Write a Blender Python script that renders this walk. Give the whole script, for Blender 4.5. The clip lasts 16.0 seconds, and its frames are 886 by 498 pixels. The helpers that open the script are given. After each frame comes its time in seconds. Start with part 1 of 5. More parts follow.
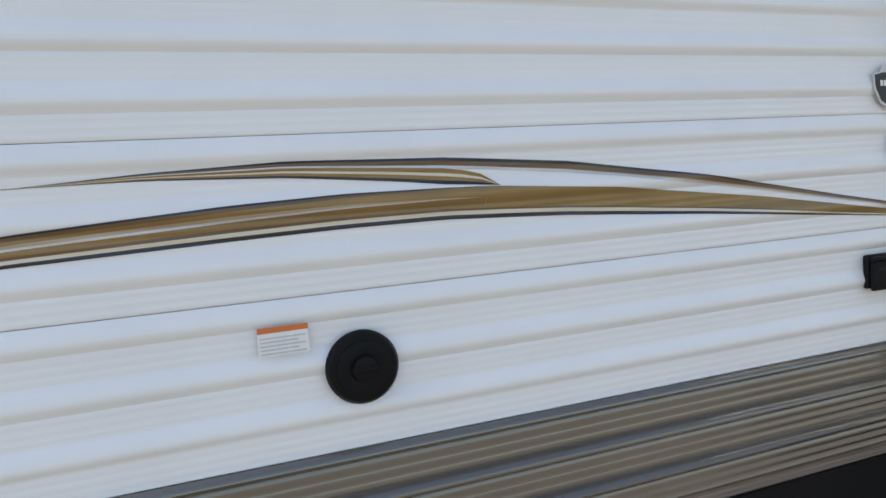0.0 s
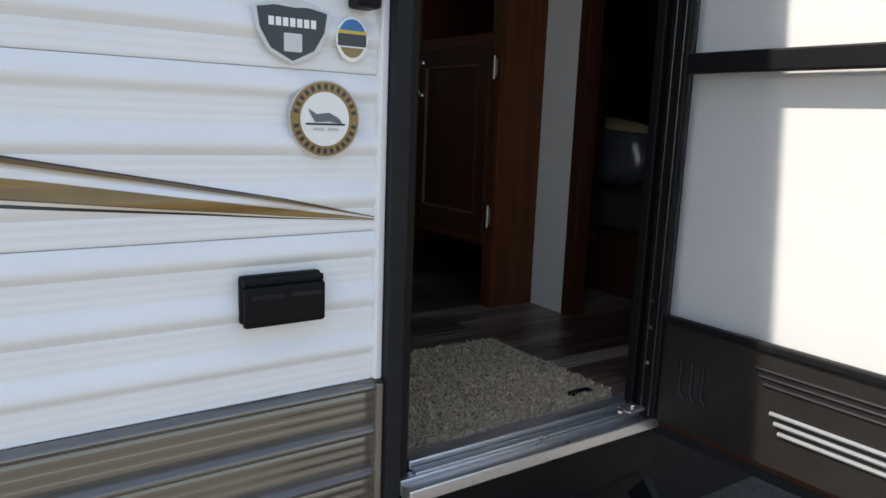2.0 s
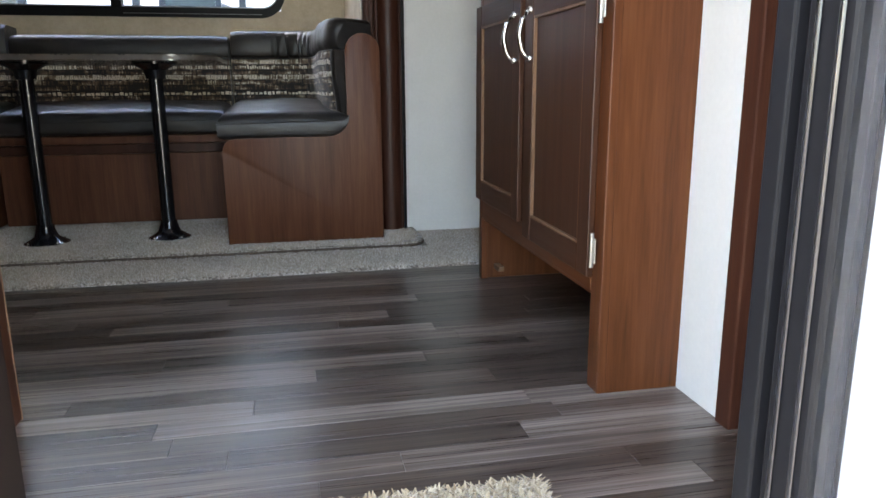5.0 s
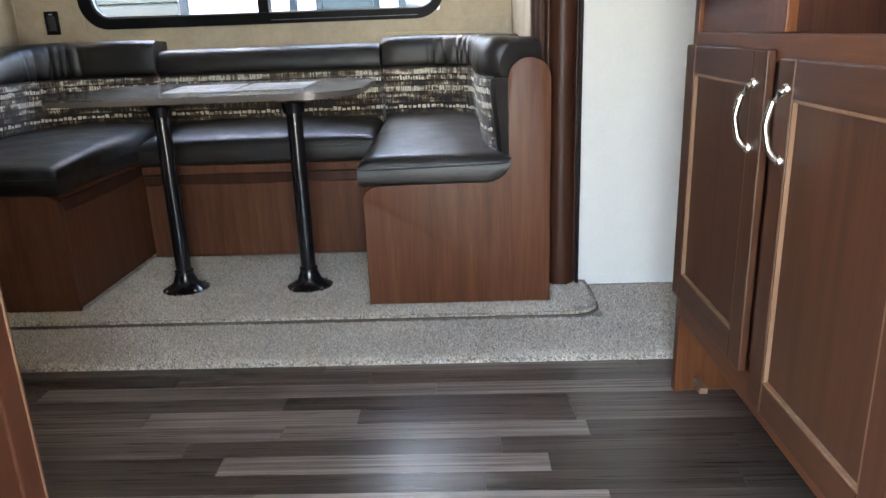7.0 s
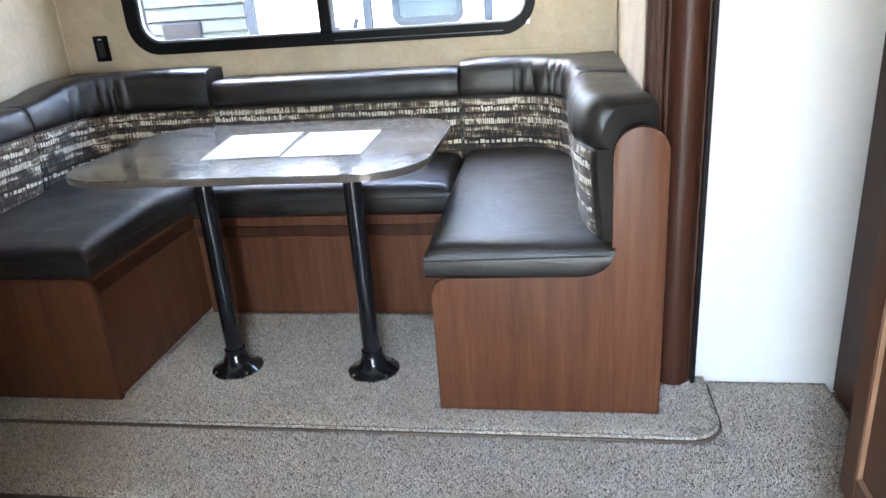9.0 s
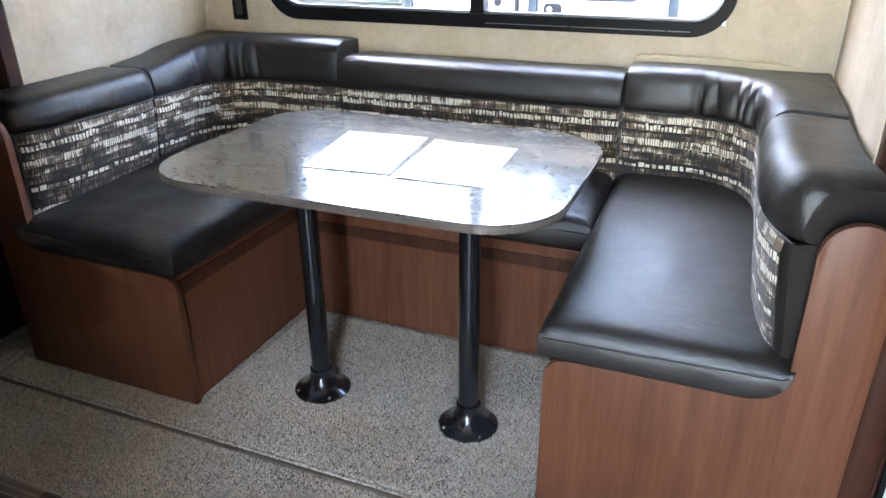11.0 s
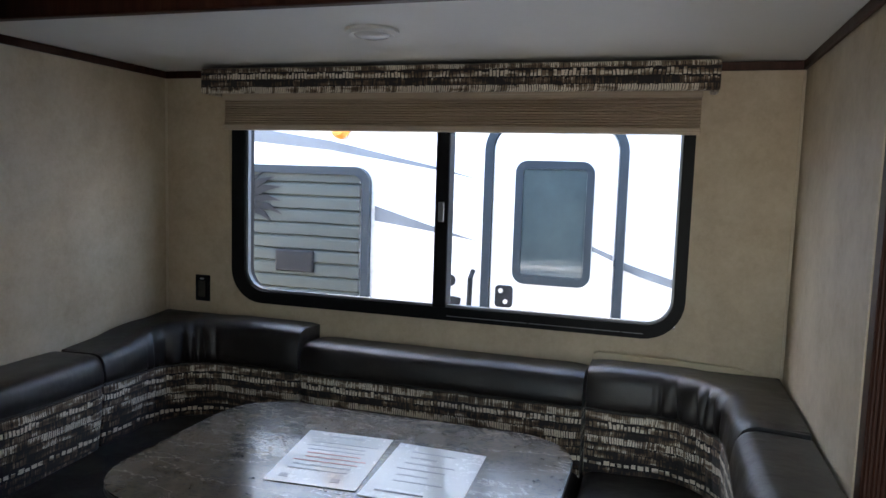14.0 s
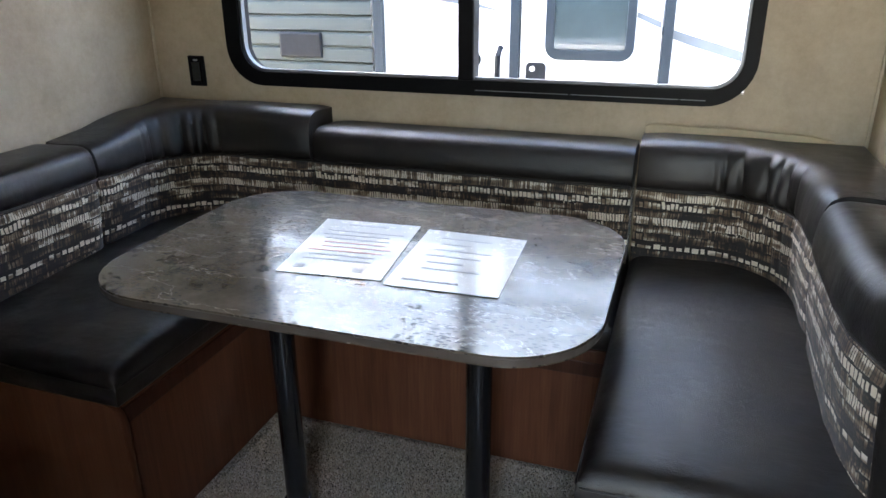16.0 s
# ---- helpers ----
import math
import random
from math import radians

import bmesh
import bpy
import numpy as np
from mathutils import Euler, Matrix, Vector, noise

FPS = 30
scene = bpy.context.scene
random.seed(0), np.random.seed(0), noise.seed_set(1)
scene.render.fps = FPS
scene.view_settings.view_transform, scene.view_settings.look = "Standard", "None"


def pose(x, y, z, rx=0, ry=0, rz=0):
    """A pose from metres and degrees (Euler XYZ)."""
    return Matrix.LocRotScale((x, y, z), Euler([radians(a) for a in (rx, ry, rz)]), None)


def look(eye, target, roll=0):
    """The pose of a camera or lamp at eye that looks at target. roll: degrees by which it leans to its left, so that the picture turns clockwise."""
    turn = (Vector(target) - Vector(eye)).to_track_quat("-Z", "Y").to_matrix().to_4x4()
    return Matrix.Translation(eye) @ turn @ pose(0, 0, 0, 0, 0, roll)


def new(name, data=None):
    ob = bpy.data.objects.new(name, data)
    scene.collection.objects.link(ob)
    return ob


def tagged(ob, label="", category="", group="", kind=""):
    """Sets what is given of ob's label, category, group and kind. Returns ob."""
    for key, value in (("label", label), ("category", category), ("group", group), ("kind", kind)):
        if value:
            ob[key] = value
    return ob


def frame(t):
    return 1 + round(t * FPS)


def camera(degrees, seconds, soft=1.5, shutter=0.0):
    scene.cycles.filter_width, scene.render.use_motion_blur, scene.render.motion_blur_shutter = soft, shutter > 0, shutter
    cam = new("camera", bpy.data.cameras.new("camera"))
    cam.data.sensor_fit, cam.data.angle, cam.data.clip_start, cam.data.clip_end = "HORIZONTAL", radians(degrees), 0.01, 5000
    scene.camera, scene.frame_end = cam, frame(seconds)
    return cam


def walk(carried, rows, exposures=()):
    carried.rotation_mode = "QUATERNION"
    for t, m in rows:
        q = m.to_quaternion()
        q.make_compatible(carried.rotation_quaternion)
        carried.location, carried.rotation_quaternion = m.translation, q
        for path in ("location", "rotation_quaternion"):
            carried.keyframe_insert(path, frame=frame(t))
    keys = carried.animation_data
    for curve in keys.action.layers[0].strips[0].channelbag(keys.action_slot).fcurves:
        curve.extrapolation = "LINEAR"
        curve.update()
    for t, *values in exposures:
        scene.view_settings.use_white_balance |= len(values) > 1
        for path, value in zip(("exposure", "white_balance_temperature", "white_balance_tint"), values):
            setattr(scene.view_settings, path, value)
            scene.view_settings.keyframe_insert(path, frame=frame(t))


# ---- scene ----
cam = camera(63.8, 16.0)
PATH = [
    (0, (0.044, 0.126, 1.353), (0.772, 1.979, 1.167), -3.7),
    (0.5, (0.28, 0.192, 1.385), (1.017, 2.03, 1.104), -1.9),
    (1, (0.517, 0.207, 1.39), (1.450, 1.956, 1.130), -0.4),
    (1.5, (0.838, 0.201, 1.39), (1.862, 1.887, 1.063), 0.5),
    (2, (1.123, 0.206, 1.375), (2.24, 1.825, 1.018), 2.2),
    (2.5, (1.352, 0.306, 1.357), (2.521, 1.867, 0.916), 2.1),
    (3, (1.54, 0.416, 1.375), (2.67, 2.014, 0.962), 1.7),
    (3.5, (1.728, 0.467, 1.379), (2.552, 2.253, 1.016), 1.0),
    (4, (1.87, 0.518, 1.384), (2.463, 2.395, 1.027), 0.7),
    (4.2, (1.902, 0.544, 1.385), (2.412, 2.439, 0.998), 0.1),
    (6.3, (2.056, 1.15, 1.545), (2.322, 3.069, 1.046), -0.4),
    (6.5, (2.065, 1.208, 1.597), (2.203, 3.132, 1.07), -1.2),
    (7, (2.052, 1.302, 1.684), (1.986, 3.213, 1.098), -2.1),
    (7.5, (2.014, 1.436, 1.7), (1.787, 3.322, 1.074), -1.6),
    (8, (2.009, 1.556, 1.842), (1.791, 3.425, 1.164), -2.3),
    (8.5, (2.04, 1.678, 1.887), (1.864, 3.536, 1.168), -3.9),
    (9, (2.063, 1.848, 1.968), (1.74, 3.688, 1.253), -4.2),
    (9.5, (2.083, 1.969, 2.031), (1.597, 3.727, 1.211), -4.1),
    (9.7, (2.061, 2.017, 2.054), (1.551, 3.749, 1.194), -3.1),
    (11.8, (1.991, 2.351, 2.101), (1.24, 4.034, 1.324), -0.5),
    (12, (1.978, 2.344, 2.118), (1.223, 4.041, 1.377), -0.4),
    (12.5, (1.948, 2.322, 2.177), (1.208, 4.115, 1.689), 0.9),
    (13, (1.937, 2.316, 2.22), (1.252, 4.164, 1.88), 1.4),
    (13.5, (1.921, 2.313, 2.244), (1.299, 4.201, 2.026), 1.4),
    (14, (1.911, 2.316, 2.241), (1.317, 4.216, 2.044), 1.8),
    (14.5, (1.895, 2.326, 2.21), (1.331, 4.226, 1.939), 2.0),
    (15, (1.878, 2.346, 2.177), (1.355, 4.227, 1.742), 2.1),
    (15.5, (1.844, 2.42, 2.125), (1.283, 4.243, 1.524), 1.3),
    (16, (1.811, 2.559, 2.101), (1.208, 4.322, 1.373), -0.4),
]
EXPOSURES = [(0, 0.82, 7100, 10), (1.5, 1.0, 7000, 10), (2.0, 0.96, 7000, 10), (2.5, 1.35, 7000, 10), (3.0, 1.55, 6900, 10), (3.5, 2.4, 6800, 10), (4.0, 3.4, 6900, 10), (6.3, 5.0, 7400, 10), (7.0, 5.42, 7300, 10), (8.5, 6.0, 6900, 10), (9.0, 6.05, 6800, 10), (9.7, 6.15, 6700, 10), (11.8, 6.15, 6600, 10), (12.5, 5.75, 6600, 10), (13.0, 4.65, 6700, 10), (13.5, 3.95, 6750, 10), (14.5, 3.75, 6750, 10), (15.0, 3.55, 6700, 10), (15.5, 3.75, 6700, 10), (16.0, 4.75, 7000, 10)]
walk(cam, [(t, look(eye, target, roll)) for t, eye, target, roll in PATH], EXPOSURES)

# ---- world, sun and lamps ----
SUN_EL, SUN_AZ = 52.0, 174.5      # azimuth in degrees from +x towards +y: the side the light comes from
world = bpy.data.worlds.new("world")
scene.world = world
world.use_nodes = True
wn = world.node_tree.nodes
sky = wn.new("ShaderNodeTexSky")
sky.sky_type, sky.sun_disc = "NISHITA", False
sky.sun_elevation, sky.sun_rotation = radians(SUN_EL), radians(90 - SUN_AZ)
wn["Background"].inputs["Strength"].default_value = 0.15
world.node_tree.links.new(sky.outputs[0], wn["Background"].inputs["Color"])
sun_data = bpy.data.lights.new("sun", "SUN")
sun_data.energy, sun_data.angle, sun_data.color = 4.5, radians(0.6), (1.0, 0.95, 0.88)
sun = new("sun", sun_data)
sun_way = Vector((math.cos(radians(SUN_AZ)) * math.cos(radians(SUN_EL)), math.sin(radians(SUN_AZ)) * math.cos(radians(SUN_EL)), math.sin(radians(SUN_EL))))
sun.matrix_world = look(tuple(sun_way * 30), (0, 0, 0))


door_sky = bpy.data.lights.new("door_daylight", "AREA")      # added lamp that strengthens the open sky's light in the entry door's opening
door_sky.shape, door_sky.size, door_sky.size_y, door_sky.energy, door_sky.color = "RECTANGLE", 0.62, 1.80, 0.34, (0.90, 0.95, 1.0)
new("door_daylight", door_sky).matrix_world = look((2.07, 1.300, 1.72), (2.07, 3.0, 1.72))


# ---- materials ----
def material(name, rough=0.5, metal=0.0):
    m = bpy.data.materials.new(name)
    m.use_nodes = True
    b = m.node_tree.nodes["Principled BSDF"]
    b.inputs["Roughness"].default_value, b.inputs["Metallic"].default_value = rough, metal
    return m, m.node_tree.nodes, m.node_tree.links, b


def coords(n, l, scale=(1, 1, 1), source="Object"):
    tc, mp = n.new("ShaderNodeTexCoord"), n.new("ShaderNodeMapping")
    mp.inputs["Scale"].default_value = scale
    l.new(tc.outputs[source], mp.inputs["Vector"])
    return mp.outputs[0]


def noise_node(n, l, vec, scale, detail=4.0, rough=0.55):
    t = n.new("ShaderNodeTexNoise")
    t.inputs["Scale"].default_value, t.inputs["Detail"].default_value, t.inputs["Roughness"].default_value = scale, detail, rough
    l.new(vec, t.inputs["Vector"])
    return t.outputs["Fac"]


def ramp(n, l, fac, stops):
    r = n.new("ShaderNodeValToRGB")
    while len(r.color_ramp.elements) < len(stops):
        r.color_ramp.elements.new(0.5)
    for e, (p, c) in zip(r.color_ramp.elements, stops):
        e.position, e.color = p, (*c, 1)
    l.new(fac, r.inputs[0])
    return r.outputs[0]


def bump(n, l, b, height, strength, distance=0.002):
    k = n.new("ShaderNodeBump")
    k.inputs["Strength"].default_value, k.inputs["Distance"].default_value = strength, distance
    l.new(height, k.inputs["Height"])
    l.new(k.outputs[0], b.inputs["Normal"])


def math_node(n, l, op, a, b=None, c=None):
    k = n.new("ShaderNodeMath")
    k.operation = op
    for i, v in enumerate((a, b, c)):
        if v is None:
            continue
        if isinstance(v, (int, float)):
            k.inputs[i].default_value = v
        else:
            l.new(v, k.inputs[i])
    return k.outputs[0]


def mix_node(n, l, fac, a, b, mode="MIX"):
    k = n.new("ShaderNodeMix")
    k.data_type, k.blend_type = "RGBA", mode
    for i, v in ((0, fac), (6, a), (7, b)):
        if isinstance(v, (int, float)):
            k.inputs[i].default_value = v
        elif isinstance(v, tuple):
            k.inputs[i].default_value = (*v, 1)
        else:
            l.new(v, k.inputs[i])
    return k.outputs[2]


def plain(name, color, rough=0.5, metal=0.0, scale=30.0, vary=0.12, relief=0.1, coat=0.0):
    """A surface of one colour with soft dirt at two scales and a fine relief."""
    m, n, l, b = material(name, rough, metal)
    v = coords(n, l)
    f = math_node(n, l, "MULTIPLY_ADD", noise_node(n, l, v, scale, 6), 0.6, math_node(n, l, "MULTIPLY", noise_node(n, l, v, scale * 0.12, 2), 0.4))
    dark, light = tuple(c * (1 - vary) for c in color), tuple(min(1, c * (1 + vary)) for c in color)
    l.new(ramp(n, l, f, [(0.3, dark), (0.7, light)]), b.inputs["Base Color"])
    l.new(math_node(n, l, "MULTIPLY_ADD", f, 0.25, rough - 0.12), b.inputs["Roughness"])
    bump(n, l, b, f, relief, 0.001)
    b.inputs["Coat Weight"].default_value = coat
    return m


def wood(name, dark, mid, light, axis="z", rough=0.42, random_tone=False):
    m, n, l, b = material(name, rough)
    b.inputs["Specular IOR Level"].default_value = 0.5 if random_tone else 0.22
    s = {"z": (34, 34, 1.6), "x": (0.8, 56, 56), "y": (34, 1.6, 34)}[axis]
    v = coords(n, l, s)
    if random_tone:
        info = n.new("ShaderNodeObjectInfo")
        add = n.new("ShaderNodeVectorMath")
        add.operation = "MULTIPLY_ADD"
        l.new(info.outputs["Random"], add.inputs[0])
        add.inputs[1].default_value = (57, 31, 17)
        l.new(v, add.inputs[2])
        v = add.outputs[0]
    f = noise_node(n, l, v, 1.0, 8, 0.62)
    fine = noise_node(n, l, v, 5.0, 4)
    f2 = math_node(n, l, "MULTIPLY_ADD", fine, 0.35, math_node(n, l, "MULTIPLY", f, 0.65))
    if random_tone:
        f2 = math_node(n, l, "ADD", f2, math_node(n, l, "MULTIPLY_ADD", info.outputs["Random"], 0.30, -0.17))
    c = ramp(n, l, f2, [(0.28, dark), (0.5, mid), (0.75, light)])
    blot = noise_node(n, l, coords(n, l, (1, 1, 1)), 3.0, 3)
    c = mix_node(n, l, math_node(n, l, "MULTIPLY", blot, 0.35), c, mid, "MULTIPLY")
    l.new(c, b.inputs["Base Color"])
    l.new(math_node(n, l, "MULTIPLY_ADD", fine, 0.2, rough - 0.1), b.inputs["Roughness"])
    bump(n, l, b, fine, 0.12, 0.0006)
    return m


SIDING = plain("white_aluminium_siding", (0.80, 0.80, 0.80), 0.32, 0.0, 6.0, 0.03, 0.03, 0.2)
SIDING_TAN = plain("taupe_aluminium_siding", (0.175, 0.155, 0.132), 0.20, 0.5, 8.0, 0.06, 0.03, 0.8)
BLUE_GREY = plain("blue_grey_frame_paint", (0.028, 0.036, 0.044), 0.35, 0.0, 40, 0.1, 0.04, 0.0)
SIDING_GREY = plain("grey_aluminium_siding", (0.055, 0.063, 0.060), 0.45, 0.0, 8.0, 0.06, 0.04, 0.0)
TRIM_DARK = plain("dark_door_frame", (0.016, 0.017, 0.020), 0.38, 0.0, 40, 0.2, 0.08)
BLACK = plain("black_plastic", (0.007, 0.007, 0.008), 0.45, 0.0, 60, 0.2, 0.08)
BLACK_GLOSS = plain("black_gloss_paint", (0.010, 0.010, 0.012), 0.2, 0.0, 50, 0.2, 0.03, 0.3)
ALU = plain("brushed_aluminium", (0.62, 0.63, 0.65), 0.3, 0.9, 60, 0.08, 0.06)
HINGE = plain("aged_nickel", (0.42, 0.40, 0.37), 0.42, 1.0, 60, 0.12, 0.05)
NICKEL = plain("satin_nickel", (0.72, 0.70, 0.66), 0.22, 1.0, 60, 0.05, 0.03)
WHITE_DOOR = plain("white_door_skin", (0.74, 0.75, 0.75), 0.5, 0.0, 20, 0.04, 0.05)
WHITE_WALL = plain("white_wall_vinyl", (0.66, 0.645, 0.61), 0.62, 0.0, 90, 0.04, 0.12)
CEILING_WHITE = plain("ceiling_white", (0.66, 0.66, 0.64), 0.6, 0.0, 60, 0.03, 0.06)
GREY_TRIM = plain("grey_metal_trim", (0.20, 0.215, 0.23), 0.4, 0.3, 40, 0.08, 0.05)
GROUND = plain("pale_gravel", (0.17, 0.155, 0.135), 0.95, 0.0, 70, 0.45, 0.9)
BEAD = plain("cream_corner_bead", (0.60, 0.52, 0.39), 0.5, 0.0, 40, 0.05, 0.05)
AMBER = plain("amber_lens", (0.75, 0.25, 0.03), 0.25, 0.0, 60, 0.15, 0.05, 0.4)
PAPER = plain("white_paper", (0.82, 0.82, 0.80), 0.25, 0.0, 60, 0.02, 0.02, 0.5)
INK = plain("grey_ink", (0.52, 0.52, 0.54), 0.6, 0.0, 60, 0.1, 0.02)
INK_RED = plain("red_ink", (0.70, 0.36, 0.33), 0.6, 0.0, 60, 0.1, 0.02)
ORANGE = plain("orange_print", (0.62, 0.17, 0.04), 0.5, 0.0, 60, 0.1, 0.02)
GOLD = plain("gold_print", (0.27, 0.165, 0.055), 0.35, 0.2, 12, 0.18, 0.03, 0.3)
BROWN_PRINT = plain("brown_print", (0.15, 0.09, 0.045), 0.35, 0.1, 12, 0.2, 0.03, 0.3)
NAVY_PRINT = plain("navy_print", (0.015, 0.017, 0.026), 0.35, 0.0, 12, 0.2, 0.03, 0.3)
CREAM_PRINT = plain("cream_print", (0.66, 0.58, 0.44), 0.35, 0.0, 12, 0.06, 0.03, 0.3)
SILVER_PRINT = plain("silver_print", (0.55, 0.55, 0.56), 0.35, 0.2, 30, 0.12, 0.03, 0.3)
BLUE_PRINT = plain("blue_print", (0.03, 0.16, 0.42), 0.4, 0.0, 30, 0.1, 0.02)
YELLOW_PRINT = plain("yellow_print", (0.62, 0.45, 0.05), 0.4, 0.0, 30, 0.1, 0.02)
DECAL_GREY = plain("grey_stripe_print", (0.13, 0.145, 0.165), 0.4, 0.0, 6, 0.25, 0.02)
PILLOW = plain("charcoal_bag_plastic", (0.07, 0.075, 0.085), 0.2, 0.0, 20, 0.4, 0.8, 0.3)
BEDDING = plain("tan_bedding", (0.40, 0.29, 0.15), 0.85, 0.0, 60, 0.15, 0.3)
WOOD = wood("cherry_wood", (0.058, 0.017, 0.006), (0.112, 0.036, 0.013), (0.168, 0.062, 0.024))
WOOD_Y = wood("cherry_wood_rail", (0.058, 0.017, 0.006), (0.112, 0.036, 0.013), (0.168, 0.062, 0.024), "y")
WOOD_DARK = wood("dark_cherry_trim", (0.030, 0.010, 0.006), (0.056, 0.019, 0.011), (0.092, 0.035, 0.020))
WOOD_EDGE = wood("light_worn_edge", (0.13, 0.07, 0.04), (0.20, 0.115, 0.068), (0.28, 0.17, 0.105))
WOOD_DOOR = wood("dark_cherry_door", (0.032, 0.011, 0.0055), (0.062, 0.024, 0.012), (0.095, 0.041, 0.022))
WOOD_DOOR_Y = wood("dark_cherry_door_rail", (0.032, 0.011, 0.0055), (0.062, 0.024, 0.012), (0.095, 0.041, 0.022), "y")
BRONZE = plain("dark_bronze_frame", (0.013, 0.009, 0.008), 0.45, 0.0, 12, 0.3, 0.05, 0.0)
WOOD_GALLEY = wood("red_cherry_end_panel", (0.045, 0.014, 0.007), (0.074, 0.025, 0.013), (0.105, 0.039, 0.021))
WOOD_BENCH = wood("walnut_bench_panel", (0.075, 0.026, 0.013), (0.128, 0.048, 0.025), (0.185, 0.078, 0.042))
PLANK = wood("vinyl_plank", (0.032, 0.022, 0.016), (0.118, 0.085, 0.067), (0.42, 0.35, 0.295), "x", 0.30, True)


def wallpaper_material():
    m, n, l, b = material("tan_linen_wallboard", 0.6)
    v = coords(n, l)
    f = math_node(n, l, "MULTIPLY_ADD", noise_node(n, l, v, 48, 6, 0.7), 0.32, math_node(n, l, "MULTIPLY", noise_node(n, l, v, 7, 6, 0.65), 0.68))
    l.new(ramp(n, l, f, [(0.33, (0.435, 0.35, 0.237)), (0.51, (0.535, 0.445, 0.32)), (0.68, (0.615, 0.525, 0.39))]), b.inputs["Base Color"])
    bump(n, l, b, f, 0.08, 0.001)
    return m


def carpet_material(name, a, c, d, scale=260.0):
    m, n, l, b = material(name, 0.95)
    v = coords(n, l)
    vo = n.new("ShaderNodeTexVoronoi")
    vo.inputs["Scale"].default_value = scale
    l.new(v, vo.inputs["Vector"])
    sep = n.new("ShaderNodeSeparateColor")
    l.new(vo.outputs["Color"], sep.inputs[0])
    big = noise_node(n, l, v, 7, 4)
    f = math_node(n, l, "MULTIPLY_ADD", sep.outputs[0], 0.75, math_node(n, l, "MULTIPLY", big, 0.3))
    l.new(ramp(n, l, f, [(0.12, a), (0.5, c), (0.95, d)]), b.inputs["Base Color"])
    h = math_node(n, l, "MULTIPLY_ADD", vo.outputs["Distance"], -1.0, math_node(n, l, "MULTIPLY", noise_node(n, l, v, 60, 3), 0.8))
    bump(n, l, b, h, 0.9, 0.006)
    b.inputs["Sheen Weight"].default_value = 0.2
    return m


def leather_material():
    m, n, l, b = material("dark_brown_leatherette", 0.3)
    v = coords(n, l)
    vo = n.new("ShaderNodeTexVoronoi")
    vo.inputs["Scale"].default_value = 420
    l.new(v, vo.inputs["Vector"])
    b.inputs["Coat Weight"].default_value, b.inputs["Coat Roughness"].default_value = 0.08, 0.30
    soft = noise_node(n, l, v, 7, 3)
    l.new(ramp(n, l, soft, [(0.3, (0.012, 0.010, 0.0095)), (0.7, (0.022, 0.018, 0.016))]), b.inputs["Base Color"])
    l.new(math_node(n, l, "MULTIPLY_ADD", noise_node(n, l, v, 25, 4), 0.18, 0.31), b.inputs["Roughness"])
    crease = math_node(n, l, "ADD", noise_node(n, l, coords(n, l, (1.0, 1.5, 1.2)), 8, 5, 0.55), math_node(n, l, "MULTIPLY", noise_node(n, l, coords(n, l, (1.0, 2.2, 0.8)), 26, 6, 0.6), 0.45))
    h = math_node(n, l, "MULTIPLY_ADD", vo.outputs["Distance"], 0.10, math_node(n, l, "MULTIPLY_ADD", crease, 0.6, math_node(n, l, "MULTIPLY", soft, 1.2)))
    bump(n, l, b, h, 0.55, 0.009)
    return m


